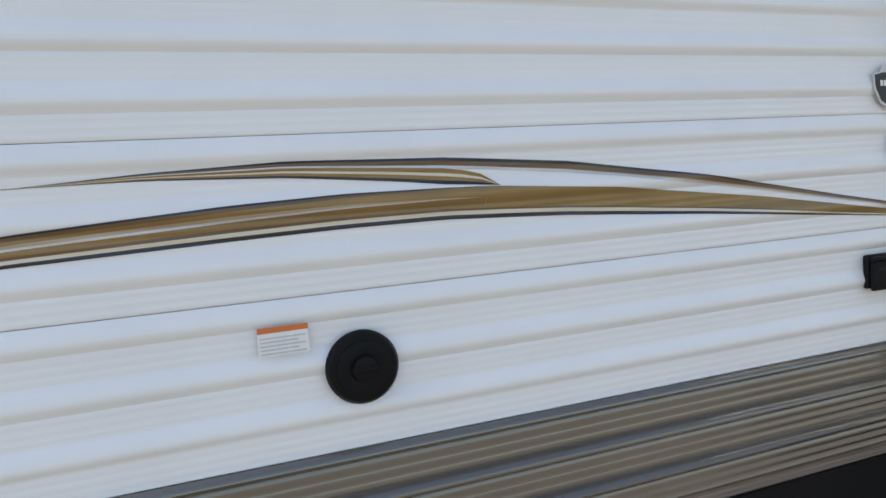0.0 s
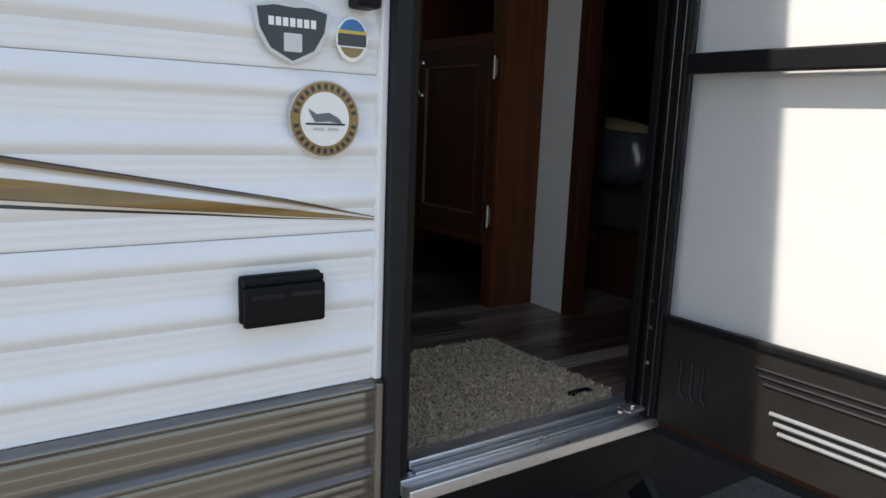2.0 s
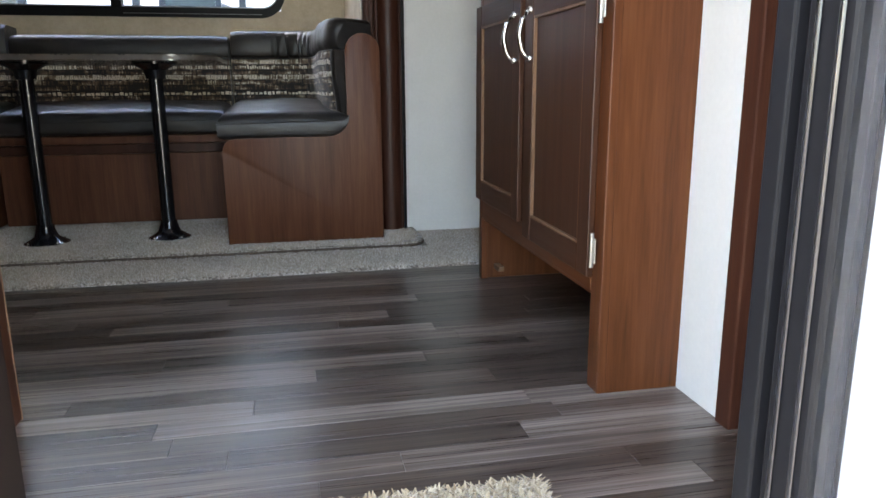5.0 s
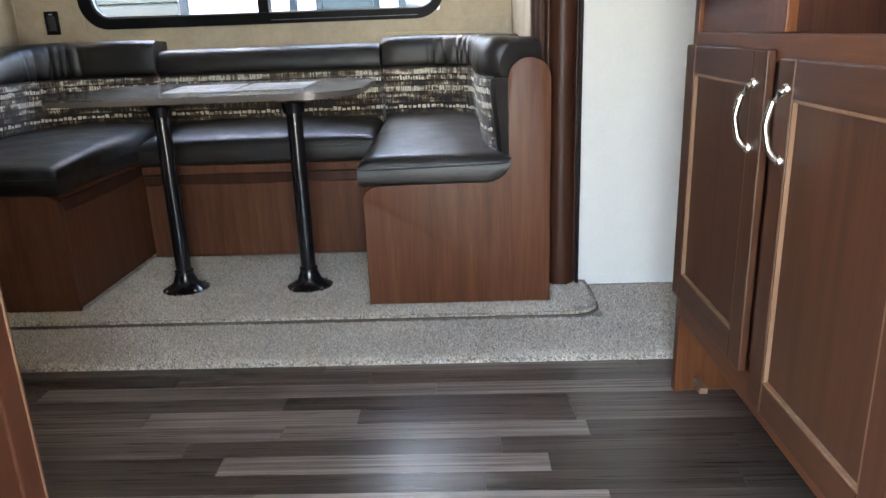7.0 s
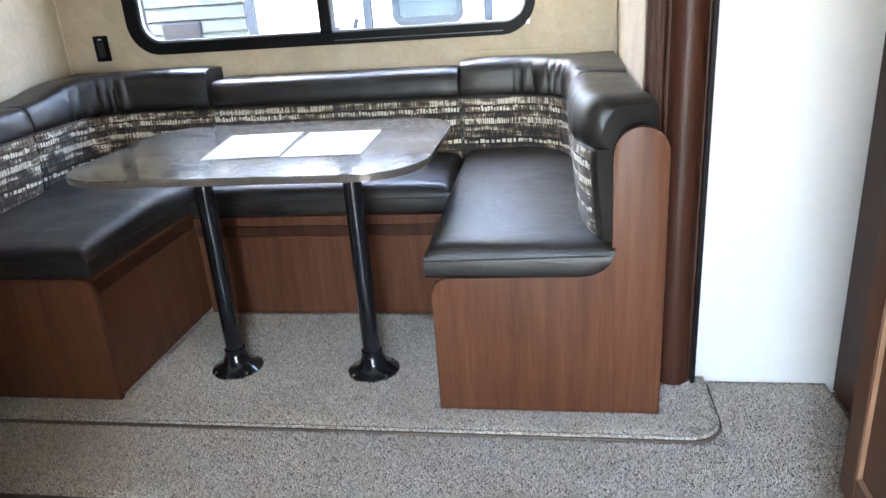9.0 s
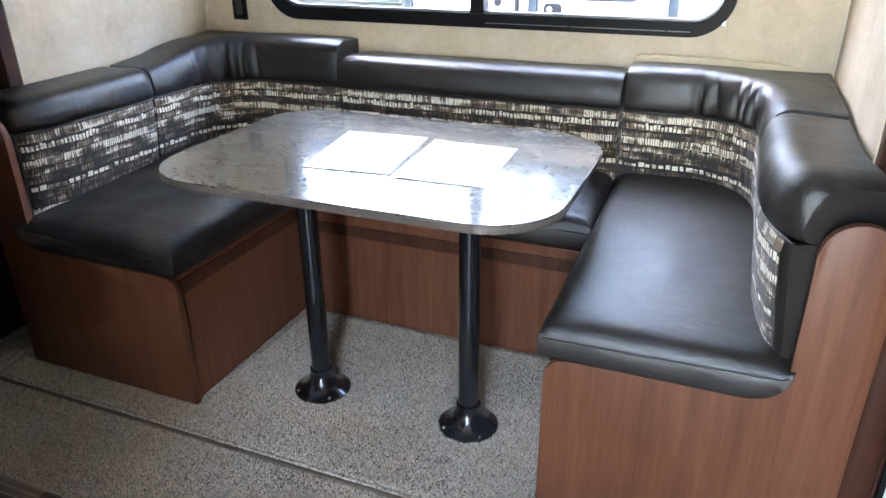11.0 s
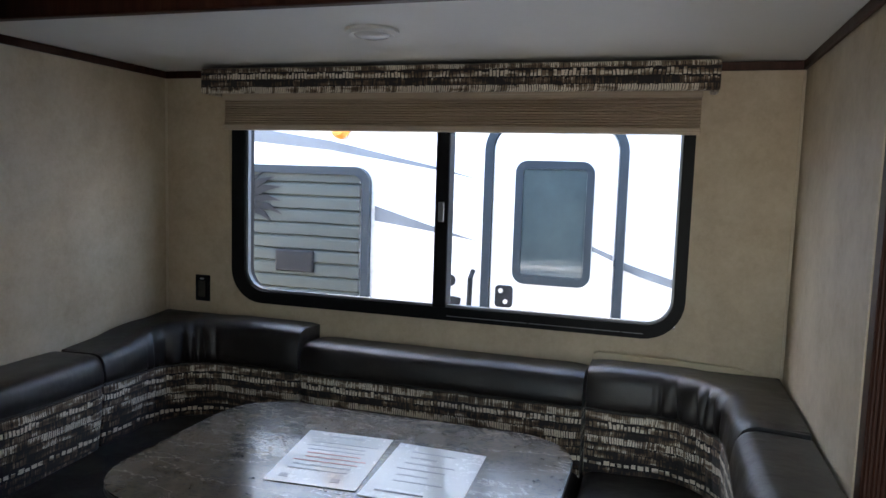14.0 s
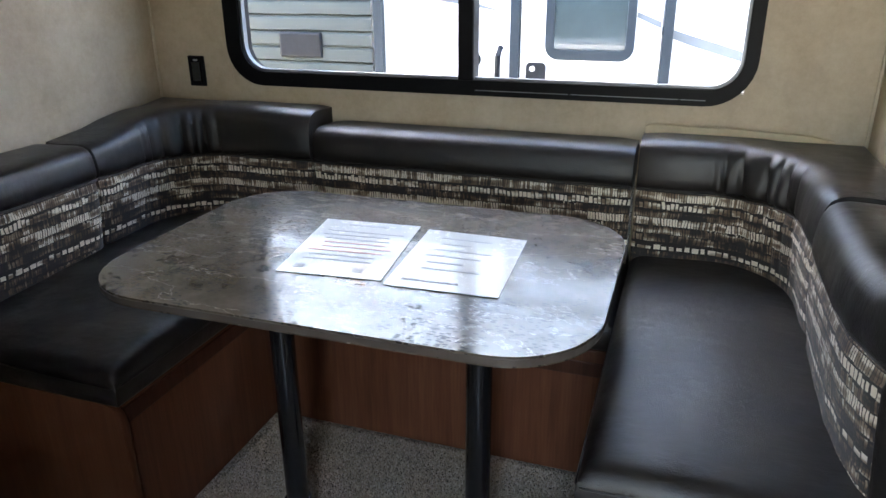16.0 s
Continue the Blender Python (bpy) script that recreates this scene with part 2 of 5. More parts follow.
def fabric_material():
    """Rows of short upright dashes, woven in cream, taupe and brown on near-black. UV in metres: u along, v up."""
    m, n, l, b = material("dashed_weave_fabric", 0.85)
    tc, sep = n.new("ShaderNodeTexCoord"), n.new("ShaderNodeSeparateXYZ")
    wob = n.new("ShaderNodeTexNoise")
    wob.inputs["Scale"].default_value = 18
    l.new(tc.outputs["UV"], wob.inputs["Vector"])
    l.new(tc.outputs["UV"], sep.inputs[0])
    u, w = sep.outputs[0], math_node(n, l, "MULTIPLY_ADD", wob.outputs["Fac"], 0.004, sep.outputs[1])
    # one weave row after another from the bottom: brightness, dash width in units of 0.03, dash height
    weave = ((0.30, 0.24, 0.60), (0.80, 0.24, 0.70), (0.30, 0.20, 0.60), (0.34, 0.24, 0.62), (0.92, 0.72, 0.38), (0.32, 0.34, 0.70),
             (0.46, 0.22, 0.68), (0.84, 0.26, 0.84), (0.32, 0.22, 0.62), (0.78, 0.40, 0.58), (0.66, 0.22, 0.90))
    row_h = 0.0247
    scaled = math_node(n, l, "DIVIDE", w, row_h)
    row, in_row = math_node(n, l, "FLOOR", scaled), math_node(n, l, "FRACT", scaled)
    band = n.new("ShaderNodeValToRGB")
    band.color_ramp.interpolation = "CONSTANT"
    while len(band.color_ramp.elements) < len(weave):
        band.color_ramp.elements.new(0.5)
    for k, e in enumerate(band.color_ramp.elements):
        e.position, e.color = k / len(weave), (*weave[k], 1)
    l.new(math_node(n, l, "FRACT", math_node(n, l, "DIVIDE", math_node(n, l, "SUBTRACT", row, 50.5), len(weave))), band.inputs[0])
    spec = n.new("ShaderNodeSeparateColor")
    l.new(band.outputs[0], spec.inputs[0])
    width = math_node(n, l, "MULTIPLY", spec.outputs[1], 0.03)
    shift = n.new("ShaderNodeTexNoise")
    shift.inputs["Scale"].default_value = 26
    l.new(tc.outputs["UV"], shift.inputs["Vector"])
    along = math_node(n, l, "DIVIDE", math_node(n, l, "MULTIPLY_ADD", shift.outputs["Fac"], 0.012, u), width)
    cell, in_cell = math_node(n, l, "FLOOR", along), math_node(n, l, "FRACT", along)
    comb = n.new("ShaderNodeCombineXYZ")
    l.new(cell, comb.inputs[0])
    l.new(row, comb.inputs[1])
    wc = n.new("ShaderNodeTexWhiteNoise")
    wc.noise_dimensions = "2D"
    l.new(comb.outputs[0], wc.inputs["Vector"])
    rnd = n.new("ShaderNodeSeparateColor")
    l.new(wc.outputs["Color"], rnd.inputs[0])
    patch = n.new("ShaderNodeTexNoise")
    patch.inputs["Scale"].default_value = 1.0
    pm = n.new("ShaderNodeMapping")
    pm.inputs["Scale"].default_value = (11, 38, 1)
    l.new(tc.outputs["UV"], pm.inputs["Vector"])
    l.new(pm.outputs[0], patch.inputs["Vector"])
    tone = math_node(n, l, "ADD", math_node(n, l, "MULTIPLY_ADD", wc.outputs["Value"], 0.30, math_node(n, l, "MULTIPLY", spec.outputs[0], 0.72)), math_node(n, l, "MULTIPLY_ADD", patch.outputs["Fac"], 1.55, -0.87))
    dash = ramp(n, l, tone, [(0.20, (0.022, 0.018, 0.017)), (0.38, (0.115, 0.072, 0.045)), (0.54, (0.26, 0.195, 0.135)), (0.68, (0.74, 0.67, 0.55))])
    low = math_node(n, l, "MULTIPLY", rnd.outputs[0], 0.12)
    above = math_node(n, l, "GREATER_THAN", in_row, low)
    below = math_node(n, l, "LESS_THAN", in_row, math_node(n, l, "ADD", low, math_node(n, l, "MULTIPLY_ADD", rnd.outputs[1], 0.30, spec.outputs[2])))
    wide = math_node(n, l, "LESS_THAN", in_cell, math_node(n, l, "MULTIPLY_ADD", rnd.outputs[2], 0.28, 0.60))
    c = mix_node(n, l, math_node(n, l, "MULTIPLY", math_node(n, l, "MULTIPLY", above, below), wide), (0.016, 0.013, 0.013), dash)
    l.new(c, b.inputs["Base Color"])
    fine = noise_node(n, l, coords(n, l), 900, 2)
    bump(n, l, b, fine, 0.3, 0.001)
    b.inputs["Sheen Weight"].default_value = 0.15
    return m


def granite_material():
    m, n, l, b = material("grey_brown_stone_laminate", 0.14)
    b.inputs["Coat Weight"].default_value, b.inputs["Coat Roughness"].default_value = 0.6, 0.08
    v = coords(n, l)
    f = math_node(n, l, "MULTIPLY_ADD", noise_node(n, l, v, 26, 6, 0.65), 0.45, math_node(n, l, "MULTIPLY", noise_node(n, l, v, 5.5, 9, 0.62), 0.55))
    base = ramp(n, l, f, [(0.3, (0.066, 0.054, 0.042)), (0.5, (0.112, 0.095, 0.076)), (0.7, (0.180, 0.158, 0.130))])
    warp = noise_node(n, l, coords(n, l, (2.2, 5.0, 1)), 1.5, 9, 0.65)
    vein = math_node(n, l, "ABSOLUTE", math_node(n, l, "SUBTRACT", warp, 0.5))
    vein = math_node(n, l, "LESS_THAN", vein, 0.0055)
    c = mix_node(n, l, math_node(n, l, "MULTIPLY", vein, 0.5), base, (0.42, 0.38, 0.33))
    speck = n.new("ShaderNodeTexVoronoi")
    speck.inputs["Scale"].default_value = 78
    l.new(coords(n, l, (0.8, 1.9, 1)), speck.inputs["Vector"])
    dots = math_node(n, l, "MULTIPLY", math_node(n, l, "LESS_THAN", speck.outputs["Distance"], 0.34), math_node(n, l, "GREATER_THAN", noise_node(n, l, v, 9, 4), 0.45))
    c = mix_node(n, l, math_node(n, l, "MULTIPLY", dots, 0.85), c, (0.018, 0.015, 0.014))
    l.new(c, b.inputs["Base Color"])
    l.new(math_node(n, l, "ADD", math_node(n, l, "MULTIPLY_ADD", f, 0.30, 0.05), math_node(n, l, "MULTIPLY", dots, 0.4)), b.inputs["Roughness"])
    l.new(math_node(n, l, "MULTIPLY_ADD", dots, -0.48, 0.5), b.inputs["Coat Weight"])
    l.new(math_node(n, l, "MULTIPLY_ADD", dots, -0.40, 0.5), b.inputs["Specular IOR Level"])
    bump(n, l, b, math_node(n, l, "ADD", noise_node(n, l, v, 120, 4), math_node(n, l, "MULTIPLY", dots, -1.2)), 0.16, 0.0006)
    return m


def shade_material():
    m, n, l, b = material("pleated_shade_cloth", 0.9)
    v = coords(n, l, (0.6, 1, 130))
    f = noise_node(n, l, v, 3, 4)
    l.new(ramp(n, l, f, [(0.3, (0.42, 0.335, 0.25)), (0.7, (0.56, 0.47, 0.37))]), b.inputs["Base Color"])
    b.inputs["Transmission Weight"].default_value = 0.0
    return m


def glass_material(name, tint=(1, 1, 1), rough=0.0):
    m, n, l, b = material(name, rough)
    b.inputs["Base Color"].default_value = (*tint, 1)
    b.inputs["Transmission Weight"].default_value = 1.0
    b.inputs["IOR"].default_value = 1.02
    return m


def mesh_screen_material():
    """Fine insect screen: thin grey threads with open gaps between them."""
    m, n, l, b = material("insect_screen", 0.7)
    b.inputs["Base Color"].default_value = (0.10, 0.10, 0.105, 1)
    out = n["Material Output"]
    clear, mixer = n.new("ShaderNodeBsdfTransparent"), n.new("ShaderNodeMixShader")
    f = noise_node(n, l, coords(n, l, (1, 1, 500)), 1.0, 1)
    l.new(math_node(n, l, "MULTIPLY_ADD", f, 0.06, 0.10), mixer.inputs[0])
    l.new(clear.outputs[0], mixer.inputs[1])
    l.new(b.outputs[0], mixer.inputs[2])
    l.new(mixer.outputs[0], out.inputs[0])
    return m


for m in (BLACK, TRIM_DARK, SIDING_GREY, BLUE_GREY, BRONZE):
    m.node_tree.nodes["Principled BSDF"].inputs["Specular IOR Level"].default_value = 0.12
LINEN = wallpaper_material()
CARPET = carpet_material("beige_grey_carpet", (0.13, 0.105, 0.080), (0.36, 0.305, 0.25), (0.62, 0.555, 0.47), 190.0)
RUG = carpet_material("tan_shag", (0.16, 0.12, 0.075), (0.30, 0.24, 0.16), (0.46, 0.39, 0.29), 180)
LEATHER, FABRIC, GRANITE, SHADE = leather_material(), fabric_material(), granite_material(), shade_material()
GLASS, SCREEN = glass_material("window_glass"), mesh_screen_material()
DARK_GLASS = plain("dark_tinted_glass", (0.045, 0.062, 0.066), 0.13, 0.0, 10, 0.2, 0.02, 1.0)


# ---- mesh helpers ----
def thing(name, base, label="", category="", group="", kind=""):
    ob = new(name)
    ob.empty_display_size = 0.05
    ob.location = base
    return tagged(ob, label, category, group, kind)


def part(name, bm, mat, parent=None, label="", smooth=False):
    me = bpy.data.meshes.new(name)
    bmesh.ops.recalc_face_normals(bm, faces=bm.faces)
    bm.to_mesh(me)
    bm.free()
    for k in (mat if isinstance(mat, (list, tuple)) else [mat]):
        me.materials.append(k)
    if smooth:
        me.shade_smooth()
        me.set_sharp_from_angle(angle=radians(38))
    ob = new(name, me)
    if parent is not None:
        ob.parent = parent
        if parent.parent is None:
            ob.matrix_parent_inverse = Matrix.Translation(-parent.location)
    return tagged(ob, label)


def box(x0, x1, y0, y1, z0, z1, r=0.0, seg=2, bm=None):
    bm = bm or bmesh.new()
    m = Matrix.LocRotScale(((x0 + x1) / 2, (y0 + y1) / 2, (z0 + z1) / 2), None, (x1 - x0, y1 - y0, z1 - z0))
    g = bmesh.ops.create_cube(bm, size=1, matrix=m)
    if r:
        es = list({e for v in g["verts"] for e in v.link_edges})
        bmesh.ops.bevel(bm, geom=es, offset=r, segments=seg, profile=0.5, affect="EDGES")
    return bm


def prism(outline, axis, a, b, r=0.0, bm=None):
    """An outline of pairs, pushed from a to b along axis. Pairs: (y, z) for x, (x, z) for y, (x, y) for z."""
    bm = bm or bmesh.new()
    def at(p, k):
        return {"x": (k, p[0], p[1]), "y": (p[0], k, p[1]), "z": (p[0], p[1], k)}[axis]
    lo, hi = [bm.verts.new(at(p, a)) for p in outline], [bm.verts.new(at(p, b)) for p in outline]
    f0, f1 = bm.faces.new(lo), bm.faces.new(hi)
    for i in range(len(lo)):
        j = (i + 1) % len(lo)
        bm.faces.new((lo[i], lo[j], hi[j], hi[i]))
    if r:
        bmesh.ops.bevel(bm, geom=list(f0.edges) + list(f1.edges), offset=r, segments=2, profile=0.5, affect="EDGES")
    return bm


def rounded(x0, x1, z0, z1, r, n=8):
    pts = []
    for cx, cz, a in ((x1 - r, z1 - r, 0), (x0 + r, z1 - r, 90), (x0 + r, z0 + r, 180), (x1 - r, z0 + r, 270)):
        for k in range(n + 1):
            t = radians(a + 90 * k / n)
            pts.append((cx + r * math.cos(t), cz + r * math.sin(t)))
    return pts


def ring(outer, inner, axis, a, b, bm=None):
    """A frame between two outlines with the same number of points."""
    bm = bm or bmesh.new()
    def at(p, k):
        return {"x": (k, p[0], p[1]), "y": (p[0], k, p[1]), "z": (p[0], p[1], k)}[axis]
    rows = [[bm.verts.new(at(p, k)) for p in o] for o, k in ((outer, a), (inner, a), (inner, b), (outer, b))]
    n = len(outer)
    for i in range(n):
        j = (i + 1) % n
        for q in range(4):
            A, B = rows[q], rows[(q + 1) % 4]
            bm.faces.new((A[i], A[j], B[j], B[i]))
    return bm


def lathe(profile, centre, axis="z", n=24, bm=None):
    """Spin pairs of (radius, along) round an axis through centre."""
    bm = bm or bmesh.new()
    c = Vector(centre)
    rows = []
    for r, h in profile:
        row = []
        for k in range(n):
            a = 2 * math.pi * k / n
            p, q = max(r, 1e-5) * math.cos(a), max(r, 1e-5) * math.sin(a)
            row.append(bm.verts.new(c + Vector({"z": (p, q, h), "y": (p, h, q), "x": (h, p, q)}[axis])))
        rows.append(row)
    for A, B in zip(rows, rows[1:]):
        for i in range(n):
            j = (i + 1) % n
            bm.faces.new((A[i], A[j], B[j], B[i]))
    bm.faces.new(rows[0])
    bm.faces.new(rows[-1])
    return bm


def tube(points, r, n=10, bm=None):
    bm = bm or bmesh.new()
    pts = [Vector(p) for p in points]
    rows = []
    for i, p in enumerate(pts):
        d = (pts[min(i + 1, len(pts) - 1)] - pts[max(i - 1, 0)]).normalized()
        up = Vector((0, 0, 1)) if abs(d.z) < 0.9 else Vector((1, 0, 0))
        s = d.cross(up).normalized()
        u = s.cross(d)
        rows.append([bm.verts.new(p + r * (math.cos(2 * math.pi * k / n) * s + math.sin(2 * math.pi * k / n) * u)) for k in range(n)])
    for A, B in zip(rows, rows[1:]):
        for i in range(n):
            j = (i + 1) % n
            bm.faces.new((A[i], A[j], B[j], B[i]))
    bm.faces.new(rows[0])
    bm.faces.new(rows[-1])
    return bm


def lerp_curve(pts, x):
    for (xa, za), (xb, zb) in zip(pts, pts[1:]):
        if x <= xb:
            return za + (zb - za) * (x - xa) / (xb - xa)
    return pts[-1][1]


def structure(name, bm, mat, label, category, smooth=False):
    return tagged(part(name, bm, mat, None, "", smooth), label, category, "", "structure")


# ---- plan ----
FLOOR, WALL_Y, IN_Y = 0.75, 1.23, 1.285          # floor height, outer face and inner face of the door side
DOOR_L, DOOR_R, DOOR_T = 1.705, 2.44, 2.66       # rough opening of the entry door
SLIDE_L, SLIDE_R, SLIDE_Y, SLIDE_FRONT, SLIDE_TOP = 0.0, 2.285, 4.705, 3.80, 2.625
CEIL = 2.80
X0, X1 = -3.2, 5.2


def siding_profile(z, z_top, period, depth):
    """How far the sheet stands proud at height z: a rolled rib, then a flat with a shallow groove."""
    p = ((z_top - z) % period) / period
    if depth > 0.015:
        if p < 0.34:
            return depth * math.sin(p / 0.34 * math.pi) ** 0.8
        return depth * 0.15 * (1 - math.cos((p - 0.34) / 0.66 * 6 * math.pi)) / 2
    if p < 0.34:
        return depth * math.sin(p / 0.34 * math.pi / 2)
    if p < 0.52:
        return depth * (1 - ((p - 0.34) / 0.18) ** 1.5)
    q = (p - 0.52) / 0.48
    return depth * 0.14 * (1 - math.cos(q * 6 * math.pi)) / 2


def wall_face(z):
    return WALL_Y - (siding_profile(z, 1.44, 0.25 / 3, 0.009) if z > 0.9341 else siding_profile(z, 0.936, 0.080, 0.0165))


# ---- ground and the shell of the trailer ----
structure("ground", box(-60, 60, -60, 60, -0.3, 0.0), GROUND, "tan-grey gravel of a sales lot", "ground")


def siding_sheet(name, x0, x1, z0, z1, mat, parent, face):
    bm = bmesh.new()
    steps = max(8, int((z1 - z0) / 0.0042))
    rows = []
    for i in range(steps + 1):
        z = z0 + (z1 - z0) * i / steps
        y = face(min(max(z, z0 + 0.0003), z1 - 0.0003))
        if i == 0:
            y += 0.001
        rows.append((bm.verts.new((x0, y, z)), bm.verts.new((x1, y, z))))
    rows = [(bm.verts.new((x0, WALL_Y + 0.005, z0)), bm.verts.new((x1, WALL_Y + 0.005, z0)))] + rows
    for A, B in zip(rows, rows[1:]):
        bm.faces.new((A[0], A[1], B[1], B[0]))
    return part(name, bm, mat, parent, "", True)


def wall_with_hole(x0, x1, y0, y1, z0, z1, hx0, hx1, hz0, hz1):
    bm = box(x0, hx0, y0, y1, z0, z1)
    box(hx1, x1, y0, y1, z0, z1, bm=bm)
    box(hx0, hx1, y0, y1, hz1, z1, bm=bm)
    if hz0 > z0:
        box(hx0, hx1, y0, y1, z0, hz0, bm=bm)
    return bm


bm = box(X0, DOOR_L, WALL_Y + 0.012, IN_Y, 0.705, CEIL)
box(DOOR_R, X1, WALL_Y + 0.012, IN_Y, 0.705, CEIL, bm=bm)
box(DOOR_L, DOOR_R, WALL_Y + 0.012, IN_Y, DOOR_T, CEIL, bm=bm)
wall_south = structure("wall_south", bm, WHITE_WALL, "trailer side wall clad in white ribbed metal siding with a taupe skirt", "wall")
for xa, xb in ((X0, DOOR_L), (DOOR_R, X1)):
    for k in range(8):
        z1 = 2.69 - 0.25 * k
        if z1 > 0.95:
            siding_sheet("siding_sheet", xa, xb, 0.9342 if k == 6 else z1 - 0.2491, z1, SIDING, wall_south, wall_face)
    siding_sheet("skirt_sheet", xa, xb, 0.70, 0.9340, SIDING_TAN, wall_south, wall_face)
siding_sheet("siding_sheet", X0, X1, 2.692, 2.94, SIDING, wall_south, wall_face)
part("door_edge_trim", box(1.688, 1.7025, WALL_Y - 0.0145, WALL_Y + 0.003, 0.935, 2.69, 0.003), SIDING, wall_south)
part("door_edge_trim", box(1.688, 1.7025, WALL_Y - 0.0235, WALL_Y + 0.003, 0.702, 0.930, 0.003), SIDING_TAN, wall_south)
structure("underbelly", box(X0, X1, WALL_Y + 0.004, 3.75, 0.42, 0.664), BLACK, "black chassis and underbelly below the trailer floor", "chassis")


structure("roof", box(X0 - 0.02, X1 + 0.02, WALL_Y - 0.02, 3.86, CEIL + 0.05, CEIL + 0.16), SIDING, "white rubber trailer roof", "roof")
structure("ceiling", box(X0, X1, IN_Y, 3.80, CEIL, CEIL + 0.045), CEILING_WHITE, "smooth white trailer ceiling", "ceiling")
structure("subfloor", box(X0, X1, WALL_Y + 0.014, 3.80, 0.665, 0.742), PLANK, "dark grey wood-look vinyl trailer floor", "floor")
structure("wall_west", box(X0, X0 + 0.05, IN_Y, 3.80, 0.745, CEIL), LINEN, "tan linen-look wall at the trailer's end", "wall")
structure("wall_east", box(X1 - 0.05, X1, IN_Y, 3.80, 0.745, CEIL), LINEN, "tan linen-look bedroom end wall", "wall")
wall_north = structure("wall_north", wall_with_hole(X0, X1, SLIDE_FRONT + 0.02, SLIDE_FRONT + 0.07, 0.70, CEIL, SLIDE_L - 0.03, SLIDE_R + 0.03, 0.70, SLIDE_TOP + 0.03), WHITE_WALL, "white vinyl-covered trailer wall beside the slide-out", "wall")

# ---- the slide-out room ----
structure("slide_floor", prism([(SLIDE_L - 0.10, 3.815), (SLIDE_L - 0.10, 3.59)] + [(SLIDE_L - 0.01 - 0.09 * math.cos(radians(a)), 3.59 - 0.09 * math.sin(radians(a))) for a in range(15, 91, 15)] + [(2.40 + 0.09 * math.sin(radians(a)), 3.59 - 0.09 * math.cos(radians(a))) for a in range(0, 91, 10)] + [(2.49, 3.815), (SLIDE_R, 3.815), (SLIDE_R, SLIDE_Y), (SLIDE_L, SLIDE_Y), (SLIDE_L, 3.815)], "z", 0.752, 0.782, 0.004), CARPET, "beige-grey carpeted slide-out floor with a rounded lip", "floor")
lip = [(SLIDE_L - 0.102, 3.78), (SLIDE_L - 0.102, 3.59)] + [(SLIDE_L - 0.01 - 0.092 * math.cos(radians(a)), 3.59 - 0.092 * math.sin(radians(a))) for a in range(15, 91, 15)] + [(2.40 + 0.092 * math.sin(radians(a)), 3.59 - 0.092 * math.cos(radians(a))) for a in range(0, 91, 10)] + [(2.492, 3.78)]
structure("carpet_binding", tube([(x, y, 0.768) for x, y in lip], 0.006, 8), plain("brown_binding", (0.10, 0.075, 0.055), 0.9), "brown bound edge of the slide-out carpet", "trim")
structure("carpet_strip", box(-1.2, 2.84, 3.20, 3.82, 0.744, 0.762, 0.005), CARPET, "beige-grey carpet strip in front of the slide-out", "carpet")
structure("slide_wall_west", box(SLIDE_L - 0.03, SLIDE_L, 3.83, SLIDE_Y + 0.03, 0.752, SLIDE_TOP + 0.04), LINEN, "tan linen-look slide-out side wall", "wall")
structure("slide_wall_east", box(SLIDE_R, SLIDE_R + 0.03, 3.83, SLIDE_Y + 0.03, 0.752, SLIDE_TOP + 0.04), LINEN, "tan linen-look slide-out side wall", "wall")
WX0, WX1, WZ0, WZ1 = 0.340, 1.970, 1.765, 2.57
structure("slide_wall_north", wall_with_hole(SLIDE_L, SLIDE_R, SLIDE_Y, SLIDE_Y + 0.04, 0.752, SLIDE_TOP + 0.04, WX0 + 0.012, WX1 - 0.012, WZ0 + 0.012, WZ1), LINEN, "tan linen-look wall behind the dinette with a wide window", "wall")
for z0, z1 in ((0.72, WZ0 - 0.03), (WZ1 + 0.01, SLIDE_TOP + 0.035)):
    bm = bmesh.new()
    rows = []
    for i in range(int((z1 - z0) / 0.005) + 1):
        z = z0 + 0.005 * i
        rows.append((bm.verts.new((SLIDE_L - 0.02, SLIDE_Y + 0.044 + siding_profile(z, 2.7, 0.0833, 0.008), z)), bm.verts.new((SLIDE_R + 0.02, SLIDE_Y + 0.044 + siding_profile(z, 2.7, 0.0833, 0.008), z))))
    for A, B in zip(rows, rows[1:]):
        bm.faces.new((A[0], A[1], B[1], B[0]))
    part("slide_siding", bm, SIDING, bpy.data.objects["slide_wall_north"], "", True)
structure("slide_ceiling", box(SLIDE_L, SLIDE_R, 3.80, SLIDE_Y, SLIDE_TOP, SLIDE_TOP + 0.03), CEILING_WHITE, "smooth white slide-out ceiling", "ceiling")
structure("slide_roof", box(SLIDE_L - 0.06, SLIDE_R + 0.06, 3.87, SLIDE_Y + 0.08, SLIDE_TOP + 0.042, SLIDE_TOP + 0.09), SIDING, "white slide-out roof", "roof")
trim = structure("trim", box(SLIDE_L + 0.001, SLIDE_R - 0.001, SLIDE_Y - 0.012, SLIDE_Y - 0.001, SLIDE_TOP - 0.028, SLIDE_TOP - 0.001, 0.003), WOOD_DARK, "dark brown ceiling moulding", "trim")
part("moulding", box(SLIDE_L + 0.001, SLIDE_L + 0.012, 3.83, SLIDE_Y - 0.013, SLIDE_TOP - 0.028, SLIDE_TOP - 0.001, 0.003), WOOD_DARK, trim)
part("moulding", box(SLIDE_R - 0.012, SLIDE_R - 0.001, 3.83, SLIDE_Y - 0.013, SLIDE_TOP - 0.028, SLIDE_TOP - 0.001, 0.003), WOOD_DARK, trim)
